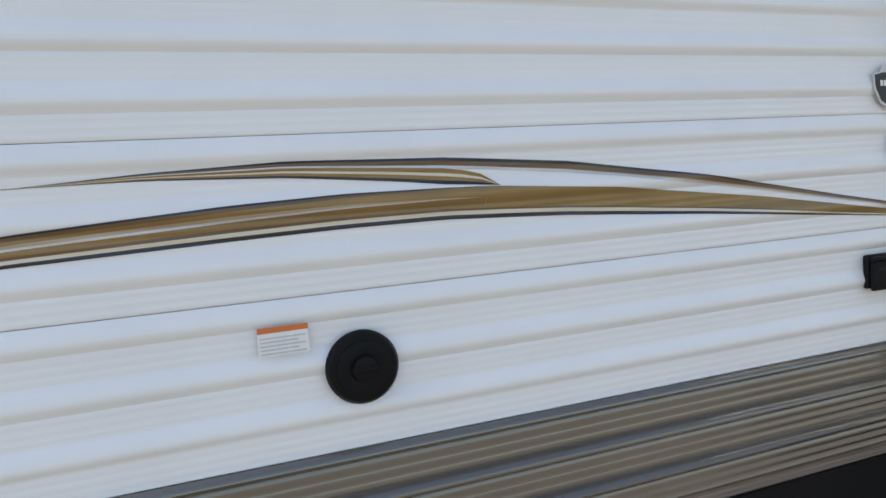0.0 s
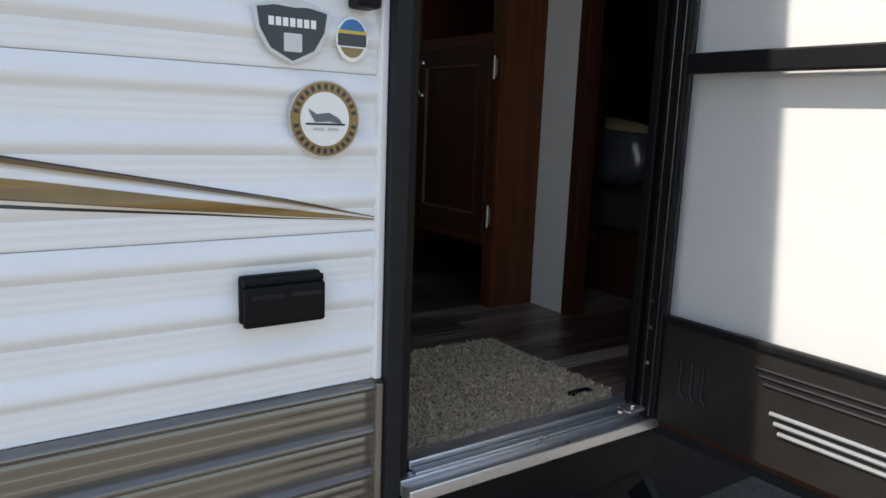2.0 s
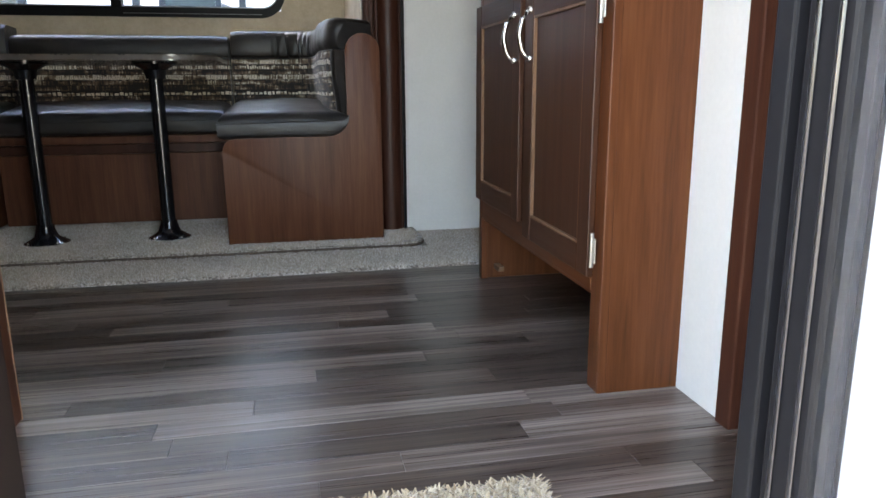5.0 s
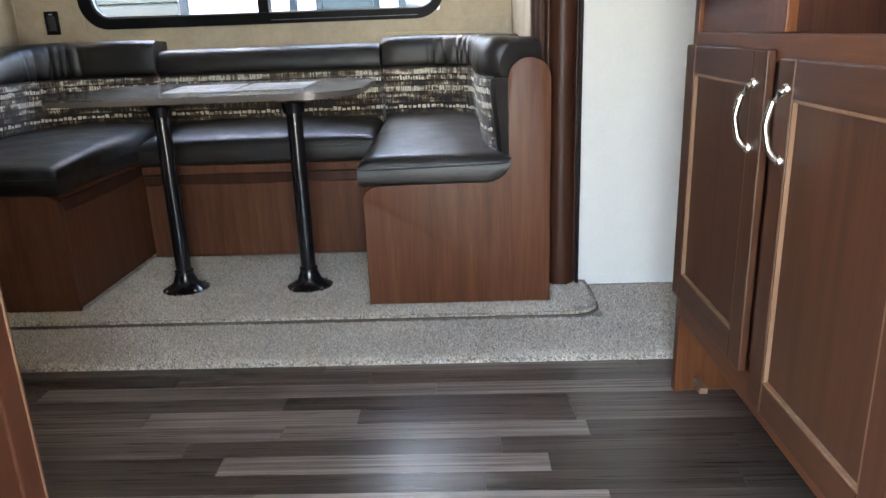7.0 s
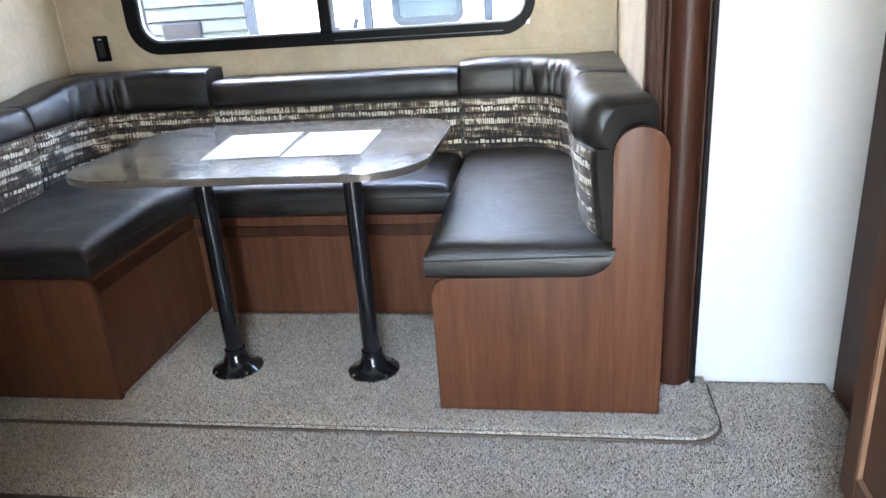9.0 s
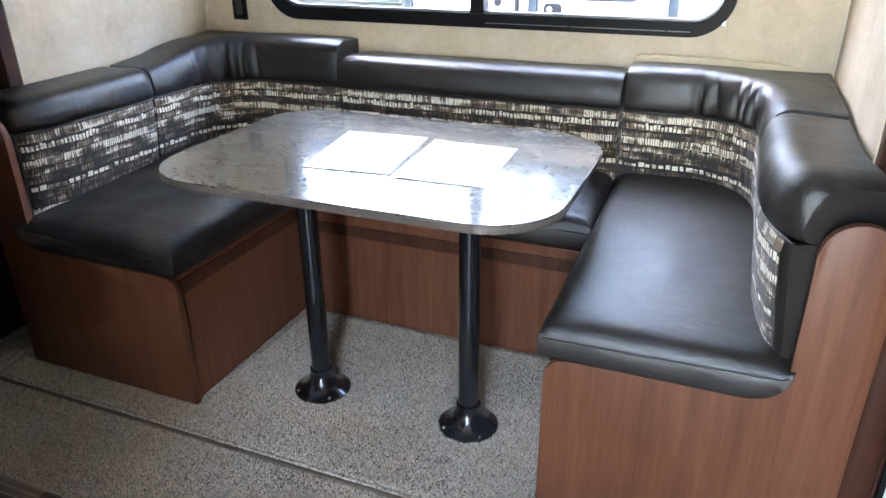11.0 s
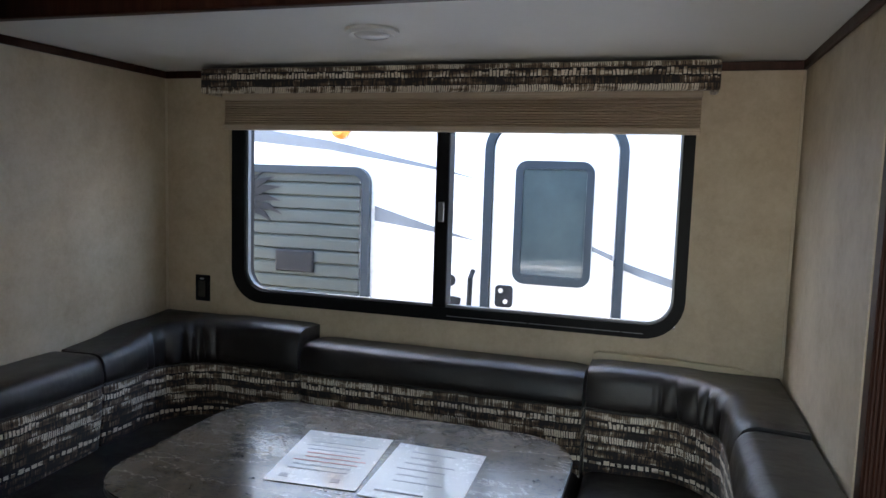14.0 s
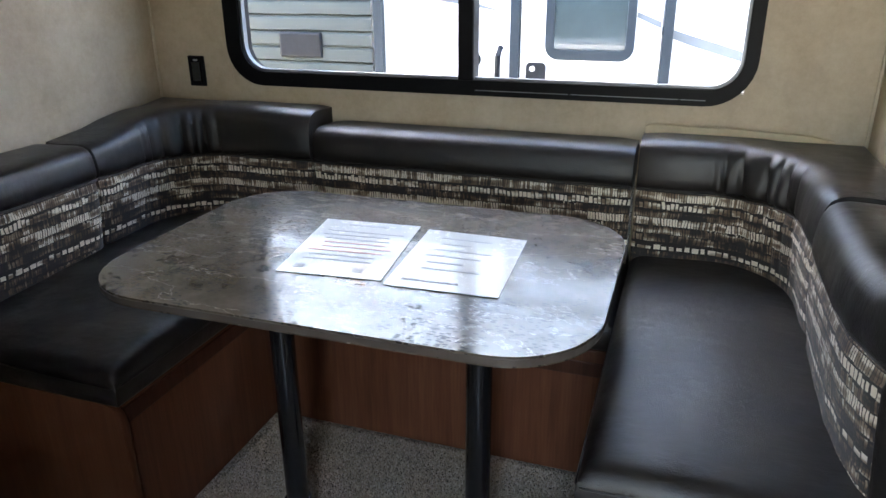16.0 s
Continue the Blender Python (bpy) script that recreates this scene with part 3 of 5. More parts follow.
for xa in (SLIDE_L + 0.001, SLIDE_R - 0.009):
    part("corner_bead", box(xa, xa + 0.008, SLIDE_Y - 0.009, SLIDE_Y - 0.001, 0.79, SLIDE_TOP - 0.03, 0.002), BEAD, trim)


side_cab = thing("low_cabinet", (-0.5, 3.5, 0.762), "low dark wood cabinet beside the dinette", "cabinet")
part("end_panel", box(-0.240, -0.222, 3.18, 3.784, 0.7625, 1.44, 0.003), WOOD_DARK, side_cab)
part("body", box(-1.15, -0.241, 3.20, 3.784, 0.7625, 1.42, 0.004), WOOD_DARK, side_cab)
part("top", box(-1.16, -0.215, 3.17, 3.784, 1.4405, 1.458, 0.004), WOOD_DARK, side_cab)


def slide_jamb(x0, x1, flip):
    """Stepped dark wood casing at the side of the slide-out opening."""
    t = structure("slide_jamb", box(x0, x1, 3.785, 3.82, 0.783, CEIL, 0.008), WOOD_DARK, "dark cherry casing at the slide-out opening", "trim")
    m = (x0 + x1) / 2
    part("casing_roll", lathe([(0.049, 0.783), (0.049, SLIDE_TOP)], (m, 3.800, 0), "z", 24), WOOD_DARK, t, "", True)
    e0, e1 = (x1 + 0.001, x1 + 0.028) if flip else (x0 - 0.047, x0 - 0.001)
    part("fluted_strip", box(e0, e1, 3.788, 3.829, 0.783, SLIDE_TOP - 0.001, 0.002), WOOD_DARK, t)
    for k in range(3):
        xa = e0 + (e1 - e0) * (k + 0.5) / 3
        part("flute", lathe([(0.0055, 0.783), (0.0055, SLIDE_TOP - 0.001)], (xa, 3.7885, 0), "z", 10), WOOD_DARK, t, "", True)
    b = x0 if flip else x1
    part("black_seal", box(b - 0.006, b + 0.006, 3.765, 3.783, 0.783, CEIL), BLACK, t)
    return t


slide_jamb(2.335, 2.450, False)
slide_jamb(-0.145, -0.03, True)
structure("slide_header", box(-0.145, 2.450, 3.785, 3.82, SLIDE_TOP - 0.005, CEIL - 0.001, 0.006), WOOD_DARK, "dark cherry header above the slide-out opening", "trim")

# window of the slide-out
window_1 = structure("window_1", ring(rounded(0.311, 1.984, 1.742, WZ1, 0.13), rounded(0.368, 1.948, 1.788, WZ1 - 0.05, 0.085), "y", SLIDE_Y - 0.016, SLIDE_Y + 0.05), BLACK, "wide black-framed sliding window with rounded corners", "window")
# Grey bead added as a painted highlight along the black frame's inner edge.
part("highlight_bead", ring(rounded(0.3685, 1.9475, 1.7885, WZ1 - 0.0505, 0.0845), rounded(0.376, 1.940, 1.796, WZ1 - 0.058, 0.078), "y", SLIDE_Y - 0.004, SLIDE_Y + 0.016), GREY_TRIM, window_1, "thin grey bead for the highlight on the frame's inner edge")
part("bottom_track", box(1.19, 1.86, SLIDE_Y - 0.0185, SLIDE_Y - 0.0165, 1.7575, 1.7598, 0.0003), GREY_TRIM, window_1, "thin grey line along the bottom track")
part("mullion", box(1.135, 1.185, SLIDE_Y - 0.020, SLIDE_Y + 0.045, WZ0 + 0.022, WZ1 - 0.05, 0.004), BLACK, window_1)
part("latch", box(1.150, 1.172, SLIDE_Y - 0.030, SLIDE_Y - 0.0205, 2.09, 2.16, 0.004), GREY_TRIM, window_1)
for xa, xb, yy in ((WX0 + 0.05, 1.134, 0.018), (1.186, WX1 - 0.035, 0.030)):
    p = part("pane", box(xa, xb, SLIDE_Y + yy, SLIDE_Y + yy + 0.003, WZ0 + 0.026, WZ1 - 0.052), GLASS, window_1)
    p.visible_shadow = False
for k in range(5):
    part("screw", lathe([(0.004, -0.002), (0.003, 0.0)], (0.55 + 0.31 * k, SLIDE_Y - 0.0165, WZ0 - 0.006), "y", 8), BLACK, window_1)

# ---- dinette ----
PY = 3.600       # front face of the bench end panels


def bench_outline(x_in, x_out, s):
    """End panel of a bench: low seat part, then a curve up into the arm. s is +1 towards the wall at higher x."""
    a, pts = x_in, []
    pts += [(x_in, 0.784), (x_in, 1.15)]
    pts += [(x_in + s * (0.05 - 0.05 * math.cos(radians(t))), 1.15 + 0.05 * math.sin(radians(t))) for t in range(15, 91, 15)]
    post = x_out - s * 0.135
    pts += [(post - s * 0.08, 1.205)]
    pts += [(post - s * 0.08 + s * 0.08 * math.sin(radians(t)), 1.285 - 0.08 * math.cos(radians(t))) for t in range(15, 91, 15)]
    mid, r = x_out - s * 0.0675, 0.0675
    pts += [(post, 1.53)]
    pts += [(mid - s * r * math.cos(radians(t)), 1.53 + r * math.sin(radians(t))) for t in range(15, 180, 15)]
    pts += [(x_out, 1.53), (x_out, 0.784)]
    return pts


def cushion(x0, x1, y0, y1, z0, z1, r, crown, bm=None):
    """A padded block: rounded edges and a slightly crowned top with soft dents."""
    bm = bmesh.new()
    nx, ny = max(8, int((x1 - x0) / 0.03)), max(8, int((y1 - y0) / 0.03))
    def inset(t, length):
        d = min(t, length - t)
        return 0.0 if d >= r else r - math.sqrt(max(r * r - (r - d) ** 2, 0))
    def xs(n, length):
        core = [r + (length - 2 * r) * i / n for i in range(n + 1)]
        edge = [r * (1 - math.cos(radians(t))) for t in (0, 22, 45, 67)]
        return edge + core + [length - e for e in reversed(edge)]
    gx, gy = xs(nx, x1 - x0), xs(ny, y1 - y0)
    top, bot = [], []
    for u in gx:
        rt, rb = [], []
        for v in gy:
            drop = max(inset(u, x1 - x0), inset(v, y1 - y0))
            bulge = crown * (math.sin(math.pi * u / (x1 - x0)) * math.sin(math.pi * v / (y1 - y0))) ** 0.5
            soft = 0.004 * noise.noise(Vector((x0 + u, y0 + v, 3.1)) * 9)
            rt.append(bm.verts.new((x0 + u, y0 + v, z1 - drop + (bulge + soft if drop < r * 0.9 else 0))))
            rb.append(bm.verts.new((x0 + u, y0 + v, z0 + 0.4 * drop)))
        top.append(rt)
        bot.append(rb)
    nu, nv = len(gx), len(gy)
    for i in range(nu - 1):
        for j in range(nv - 1):
            bm.faces.new((top[i][j], top[i + 1][j], top[i + 1][j + 1], top[i][j + 1]))
            bm.faces.new((bot[i][j], bot[i][j + 1], bot[i + 1][j + 1], bot[i + 1][j]))
    for i in range(nu - 1):
        bm.faces.new((top[i][0], bot[i][0], bot[i + 1][0], top[i + 1][0]))
        bm.faces.new((top[i][-1], top[i + 1][-1], bot[i + 1][-1], bot[i][-1]))
    for j in range(nv - 1):
        bm.faces.new((top[0][j], top[0][j + 1], bot[0][j + 1], bot[0][j]))
        bm.faces.new((top[-1][j], bot[-1][j], bot[-1][j + 1], top[-1][j + 1]))
    return bm


def sweep(path, profile, pleat=0.0, arm=0):
    """Sweep a profile of (out, height) along a path of (x, y); out is to the path's right hand. UV: metres along, metres up."""
    bm = bmesh.new()
    uv = bm.loops.layers.uv.new("UVMap")
    rows, along, d = [], [], 0.0
    n = len(path)
    for i, p in enumerate(path):
        a, b = Vector(path[max(i - 1, 0)]), Vector(path[min(i + 1, n - 1)])
        t = (b - a).normalized()
        side = Vector((t.y, -t.x))
        if i:
            d += (Vector(p) - Vector(path[i - 1])).length
        end = min(i, n - 1 - i)
        pinch = 0.010 if end == 0 else (0.003 if end == 1 else 0.0)
        if arm and (i if arm < 0 else n - 1 - i) < 5:
            pinch = (0.034, 0.017, 0.008, 0.003, 0.001)[i if arm < 0 else n - 1 - i]
        turn = min(1.0, 3.0 * abs(t.x * t.y))
        row = []
        for o, z in profile:
            out = o - pinch * (1 if o > -0.05 else 0)
            if pleat and turn and o > 0.02:
                out -= turn * pleat * max(0.15, 1.0 - max(0.0, z - 1.53) / 0.17) * ((1 - abs(math.sin(d * 62 + 0.9 * math.sin(d * 31) + z * 2.5))) ** 1.6 + 0.25 * math.sin(d * 67 + z * 18))
            q = Vector(p) + side * out
            soft = 0.003 * noise.noise(Vector((q.x * 12, q.y * 12, z * 9)))
            row.append(bm.verts.new((q.x + side.x * soft, q.y + side.y * soft, z - pinch * 0.6 * (1 if z > 1.6 else 0))))
        rows.append(row)
        along.append(d)
    m = len(profile)
    for i in range(n - 1):
        for k in range(m):
            q = (k + 1) % m
            f = bm.faces.new((rows[i][k], rows[i + 1][k], rows[i + 1][q], rows[i][q]))
            for lp, (uu, vv) in zip(f.loops, ((along[i], profile[k][1]), (along[i + 1], profile[k][1]), (along[i + 1], profile[q][1]), (along[i], profile[q][1]))):
                lp[uv].uv = (uu + path[0][0] * 3.7, vv)
    for f in (bm.faces.new(rows[0]), bm.faces.new(rows[-1])):
        for lp in f.loops:
            lp[uv].uv = (0.1 + lp.vert.co.x + lp.vert.co.y, lp.vert.co.z)
    return bm


def subdiv(pts, step=0.03):
    out = []
    for a, b in zip(pts, pts[1:]):
        n = max(1, int((Vector(b) - Vector(a)).length / step))
        out += [tuple(Vector(a).lerp(Vector(b), k / n)) for k in range(n)]
    return out + [pts[-1]]


def bolster(top, back=-0.138):
    return [(back, top - 0.006), (-0.045, top - 0.001), (-0.012, top), (0.008, top - 0.005), (0.022, top - 0.014), (0.031, top - 0.028), (0.037, top - 0.046), (0.042, 1.575), (0.041, 1.552), (0.034, 1.541), (0.022, 1.536), (back, 1.536)]


SKIRT = [(-0.10, 1.534), (0.030, 1.534), (0.034, 1.50), (0.028, 1.42), (0.016, 1.34), (0.012, 1.262), (-0.10, 1.262)]


def backrest(name, path, top, label, pleat=0.0, corner=None, arm=0, dip=None, back=-0.138):
    t = thing(name, (path[len(path) // 2][0], path[len(path) // 2][1], 1.262), label, "seat cushion", "dinette back cushions")
    def settle(bm):
        for v in bm.verts:
            if dip and v.co.z > 1.545:
                v.co.z = 1.545 + (v.co.z - 1.545) * (top - dip(v.co) - 1.545) / (top - 1.545)
        return bm
    part("bolster", settle(sweep(path, bolster(top, back), pleat, arm)), LEATHER, t, "dark leatherette bolster", True)
    cloth = path
    if arm:
        edge = 3.648 if arm > 0 else 3.645
        cloth, cap = [p for p in path if p[1] >= edge], [p for p in path if p[1] <= edge + 0.03]
        part("end_cap", sweep(cap, SKIRT), LEATHER, t, "dark leatherette end of the cushion", True)
    part("lower_panel", sweep(cloth, SKIRT, pleat * 0.3), FABRIC, t, "woven dashed fabric band", True)
    if corner:
        part("corner_fill", settle(prism(corner, "z", 1.35, top - 0.008, 0.006)), LEATHER, t)
    part("piping", tube([(*(Vector(p) + 0.026 * side_of(path, i)), 1.535) for i, p in enumerate(path)], 0.004, 6), LEATHER, t)
    return t


def side_of(path, i):
    a, b = Vector(path[max(i - 1, 0)]), Vector(path[min(i + 1, len(path) - 1)])
    d = (b - a).normalized()
    return Vector((d.y, -d.x))


def arc(cx, cy, r, a0, a1, n=12):
    return [(cx + r * math.cos(radians(a0 + (a1 - a0) * k / n)), cy + r * math.sin(radians(a0 + (a1 - a0) * k / n))) for k in range(n + 1)]


BX_L, BX_R, BY = 0.168, 2.132, 4.560     # front reference lines of the back cushions
R = 0.24
left_path = subdiv([(BX_L - 0.044, 3.634), (BX_L - 0.024, 3.69), (BX_L - 0.008, 3.76), (BX_L, 3.84), (BX_L, 4.145)], 0.014)
left_corner = subdiv([(BX_L, 4.155), (BX_L, BY - R)]) + arc(BX_L + R, BY - R, R, 180, 90, 60)[1:] + subdiv([(BX_L + R, BY), (0.690, BY)])[1:]
mid_path = subdiv([(0.702, BY), (1.692, BY)])
right_corner = subdiv([(1.704, BY), (BX_R - R, BY)]) + arc(BX_R - R, BY - R, R, 90, 0, 60)[1:] + subdiv([(BX_R, BY - R), (BX_R, 4.155)])[1:]
right_path = subdiv([(BX_R, 4.145), (BX_R, 3.84), (BX_R + 0.008, 3.76), (BX_R + 0.026, 3.69), (BX_R + 0.048, 3.634)], 0.014)
fill_l = [(SLIDE_L + 0.012, 4.16), (BX_L, 4.16)] + [(x, y) for x, y in left_corner[3:-1]] + [(0.685, BY), (0.685, SLIDE_Y - 0.012), (SLIDE_L + 0.012, SLIDE_Y - 0.012)]
fill_r = [(1.709, BY)] + [(x, y) for x, y in right_corner[1:-3]] + [(BX_R, 4.16), (SLIDE_R - 0.012, 4.16), (SLIDE_R - 0.012, SLIDE_Y - 0.030), (1.709, SLIDE_Y - 0.030)]
def worn_slope(co):
    """The cushions sink from the corner towards the aisle."""
    k = min(1.0, max(0.0, (4.52 - co.y) / 0.36))
    return 0.052 * k * k * (3 - 2 * k) + 0.012 * max(0.0, 4.15 - co.y)


backrest("back_cushion", left_path, 1.690, "dark leatherette back cushion with dashed woven fabric below", arm=-1, dip=worn_slope, back=-0.163)
backrest("corner_back_cushion", left_corner, 1.692, "gathered dark leatherette corner cushion with dashed fabric below", 0.024, fill_l, dip=worn_slope)
backrest("back_cushion", mid_path, 1.645, "long low dark leatherette back cushion with dashed fabric below")
backrest("corner_back_cushion", right_corner, 1.670, "gathered dark leatherette corner cushion with dashed fabric below", 0.024, fill_r)
backrest("back_cushion", right_path, 1.662, "dark leatherette back cushion with dashed woven fabric below", arm=1)


board = thing("backing_board", (1.95, 4.69, 1.35), "cream backing board behind the corner cushion", "board")
part("panel", prism([(1.706, 1.36), (1.706, 1.680), (1.722, 1.686), (1.95, 1.684), (2.14, 1.676), (2.20, 1.666), (2.20, 1.36)], "y", SLIDE_Y - 0.026, SLIDE_Y - 0.008, 0.003), plain("cream_board", (0.62, 0.52, 0.36), 0.7, 0.0, 40, 0.08, 0.1), board)


def bench(name, x_in, x_out, s, label):
    t = thing(name, ((x_in + x_out) / 2, 4.1, 0.782), label, "bench", "dinette benches")
    part("end_panel", prism(bench_outline(x_in, x_out, s), "y", PY, PY + 0.022, 0.003), WOOD_BENCH, t, "walnut-look end panel with a rounded arm", True)
    xa = x_in + s * 0.012
    part("side_panel", box(min(xa, xa + s * 0.015), max(xa, xa + s * 0.015), PY + 0.023, SLIDE_Y - 0.01, 0.784, 1.135, 0.002), WOOD_BENCH, t)
    part("top_rail", box(min(xa - s * 0.004, xa + s * 0.02), max(xa - s * 0.004, xa + s * 0.02), PY + 0.023, SLIDE_Y - 0.01, 1.137, 1.182, 0.003), WOOD_DARK, t)
    part("seat_board", box(min(xa, x_out), max(xa, x_out), PY + 0.024, SLIDE_Y - 0.006, 1.183, 1.197), WOOD_BENCH, t)
    part("wall_panel", box(min(x_out - s * 0.02, x_out), max(x_out - s * 0.02, x_out), PY + 0.024, 3.78, 0.784, 1.182), WOOD_BENCH, t)
    return t


bench("dinette_bench", 1.714, 2.332, 1, "walnut-look dinette bench with a rounded end panel")
bench("dinette_bench", 0.688, 0.035, -1, "walnut-look dinette bench with a rounded end panel")
rear = thing("rear_bench", (1.2, 4.4, 0.782), "low walnut-look bench base under the window", "bench", "dinette benches")
part("front_panel", box(0.703, 1.699, 4.225, 4.243, 0.784, 1.10, 0.002), WOOD_BENCH, rear)
part("front_rail", box(0.703, 1.699, 4.218, 4.243, 1.102, 1.145, 0.003), WOOD_DARK, rear, "dark rail along the bench front")
part("top_strip", box(0.703, 1.699, 4.214, 4.243, 1.147, 1.182, 0.003), WOOD_BENCH, rear)
part("seat_board", box(0.71, 1.69, 4.244, 4.69, 1.168, 1.182), WOOD_BENCH, rear)


def seat(x0, x1, y0, y1, z0, z1, label, arm=0):
    """arm: the side (+1 or -1 along x) whose front lower corner curves up into the bench arm."""
    def lift(x, z):
        d = max(0.0, x - (x1 - 0.085)) if arm > 0 else max(0.0, x0 + 0.085 - x)
        return z + (0.085 - math.sqrt(max(0.0, 0.085 ** 2 - d * d))) * max(0.0, (z1 - z) / (z1 - z0)) * 0.95 if arm else z
    t = thing("seat_cushion", ((x0 + x1) / 2, (y0 + y1) / 2, z0), label, "seat cushion", "dinette seat cushions")
    pad = cushion(x0, x1, y0, y1, z0, z1, 0.042, 0.026)
    for v in pad.verts:
        rise = 0.034 * max(0.0, min(1.0, (v.co.y - y0 - 0.05) / (y1 - y0 - 0.1))) if v.co.z > (z0 + z1) / 2 else 0.0
        v.co.z = lift(v.co.x, v.co.z) + rise
    part("pad", pad, LEATHER, t, "", True)
    zz = z0 + (z1 - z0) * 0.62
    loop = [(x, y, lift(x, zz)) for x, y in rounded(x0 - 0.001, x1 + 0.001, y0 - 0.001, y1 + 0.001, 0.02, 4)]
    part("seam", tube(loop + [loop[0]], 0.0022, 5), LEATHER, t)
    return t


seat(1.700, 2.205, 3.588, 4.640, 1.198, 1.292, "glossy dark leatherette bench cushion with a worn sheen", 1)
seat(0.120, 0.702, 3.588, 4.640, 1.198, 1.292, "glossy dark leatherette bench cushion with a worn sheen", -1)
seat(0.706, 1.696, 4.200, 4.640, 1.184, 1.286, "long dark leatherette cushion under the window")

# table
table = thing("dinette_table", (1.165, 3.9, 0.782), "stone-look laminate dinette table on two black pedestal legs", "table")
TOP = 1.513
part("tabletop", prism(rounded(0.650, 1.714, 3.550, 4.300, 0.18, 10), "z", TOP - 0.021, TOP, 0.004), GRANITE, table, "grey-brown marbled laminate top", True)
part("edge_band", ring(rounded(0.6485, 1.7155, 3.5485, 4.3015, 0.181, 10), rounded(0.657, 1.707, 3.557, 4.293, 0.175, 10), "z", TOP - 0.0175, TOP - 0.0045), plain("table_edge", (0.085, 0.07, 0.06), 0.35), table)
for lx in (0.988, 1.460):
    leg = part("pedestal_leg", lathe([(0.028, 0.80), (0.028, TOP - 0.022)], (lx, 3.815, 0), "z", 24), BLACK_GLOSS, table, "glossy black tube leg", True)
    part("floor_flange", lathe([(0.085, 0.783), (0.085, 0.787), (0.070, 0.795), (0.045, 0.812), (0.034, 0.845), (0.034, 0.858), (0.029, 0.858)], (lx, 3.815, 0), "z", 28), BLACK_GLOSS, leg, "flared black floor socket", True)
    part("top_flange", lathe([(0.030, TOP - 0.085), (0.036, TOP - 0.085), (0.045, TOP - 0.05), (0.085, TOP - 0.027), (0.085, TOP - 0.022)], (lx, 3.815, 0), "z", 24), BLACK_GLOSS, leg, "", True)
    for k in range(4):
        a = radians(45 + 90 * k)
        part("screw", lathe([(0.005, 0.790), (0.005, 0.795), (0.002, 0.797)], (lx + 0.074 * math.cos(a), 3.815 + 0.074 * math.sin(a), 0), "z", 8), NICKEL, leg)


def paper(corners, label, lines):
    """A sheet in a clear sleeve with lines of print; corners: far left, far right, near right, near left."""
    c = [Vector((*p, TOP + 0.0012)) for p in corners]
    t = thing("paper_sheet", tuple(c[3]), label, "paper")
    bm = bmesh.new()
    lo = [bm.verts.new(p) for p in c]
    hi = [bm.verts.new(p + Vector((0, 0, 0.0012))) for p in c]
    bm.faces.new(lo)
    bm.faces.new(hi)
    for i in range(4):
        bm.faces.new((lo[i], lo[(i + 1) % 4], hi[(i + 1) % 4], hi[i]))
    part("sheet", bm, PAPER, t)
    def at(u, v):
        return (c[3] * (1 - u) + c[2] * u) * (1 - v) + (c[0] * (1 - u) + c[1] * u) * v + Vector((0, 0, 0.0016))
    for u0, u1, v0, v1, m in lines:
        bm = bmesh.new()
        q = [at(u0, v0), at(u1, v0), at(u1, v1), at(u0, v1)]
        lo, hi = [bm.verts.new(p) for p in q], [bm.verts.new(p + Vector((0, 0, 0.0003))) for p in q]
        bm.faces.new(hi)
        for i in range(4):
            bm.faces.new((lo[i], lo[(i + 1) % 4], hi[(i + 1) % 4], hi[i]))
        part("print_line", bm, m, t)
    return t


rng = random.Random(4)
paper([(0.978, 4.089), (1.225, 4.105), (1.262, 3.772), (1.029, 3.752)], "printed white sales sheet in a clear sleeve on the table",
      [(0.12 + 0.14 * k, 0.22 + 0.14 * k, 0.08, 0.14, INK) for k in (0, 4)] +
      [(0.10 + rng.random() * 0.12, 0.78 + rng.random() * 0.14, 0.24 + 0.075 * k, 0.256 + 0.075 * k, (INK, INK, INK_RED, INK_RED, INK_RED, INK, INK, INK)[k]) for k in range(8)] +
      [(0.28, 0.70, 0.90, 0.93, INK)])
paper([(1.252, 4.092), (1.495, 4.089), (1.510, 3.765), (1.272, 3.757)], "printed white spec sheet in a clear sleeve on the table",
      [(0.12, 0.62, 0.10, 0.125, NAVY_PRINT)] + [(0.14 + rng.random() * 0.1, 0.5 + rng.random() * 0.3, 0.30 + 0.11 * k, 0.318 + 0.11 * k, INK) for k in range(6)])

# ---- on the slide-out walls ----
valance = thing("window_valance", (1.15, 4.62, 2.52), "padded window valance in dashed woven fabric", "valance")


def padded(name, x0, x1, y0, y1, z0, z1, mat=FABRIC):
    bm = bmesh.new()
    uv = bm.loops.layers.uv.new("UVMap")
    box(x0, x1, y0, y1, z0, z1, 0.006, 3, bm)
    for f in bm.faces:
        for lp in f.loops:
            lp[uv].uv = (lp.vert.co.x + lp.vert.co.y, lp.vert.co.z + 0.2705)
    return part(name, bm, mat, valance, "", True)


padded("front_board", 0.262, 2.038, 4.565, 4.588, 2.523, 2.612)
for xa in (0.262, 2.015):
    padded("end_return", xa, xa + 0.023, 4.5885, SLIDE_Y - 0.013, 2.523, 2.612)
part("top_board", box(0.286, 2.014, 4.5885, SLIDE_Y - 0.013, 2.598, 2.610), WOOD_DARK, valance)
shade = thing("pleated_shade", (1.15, 4.66, 2.40), "raised tan pleated window shade", "window shade")
folds = []
for k in range(25):
    folds.append((4.650 if k % 2 else 4.660, 2.522 - 0.0043 * k))
part("pleats", prism(folds + [(y + 0.004, z) for y, z in reversed(folds)], "x", 0.305, 1.992), SHADE, shade)
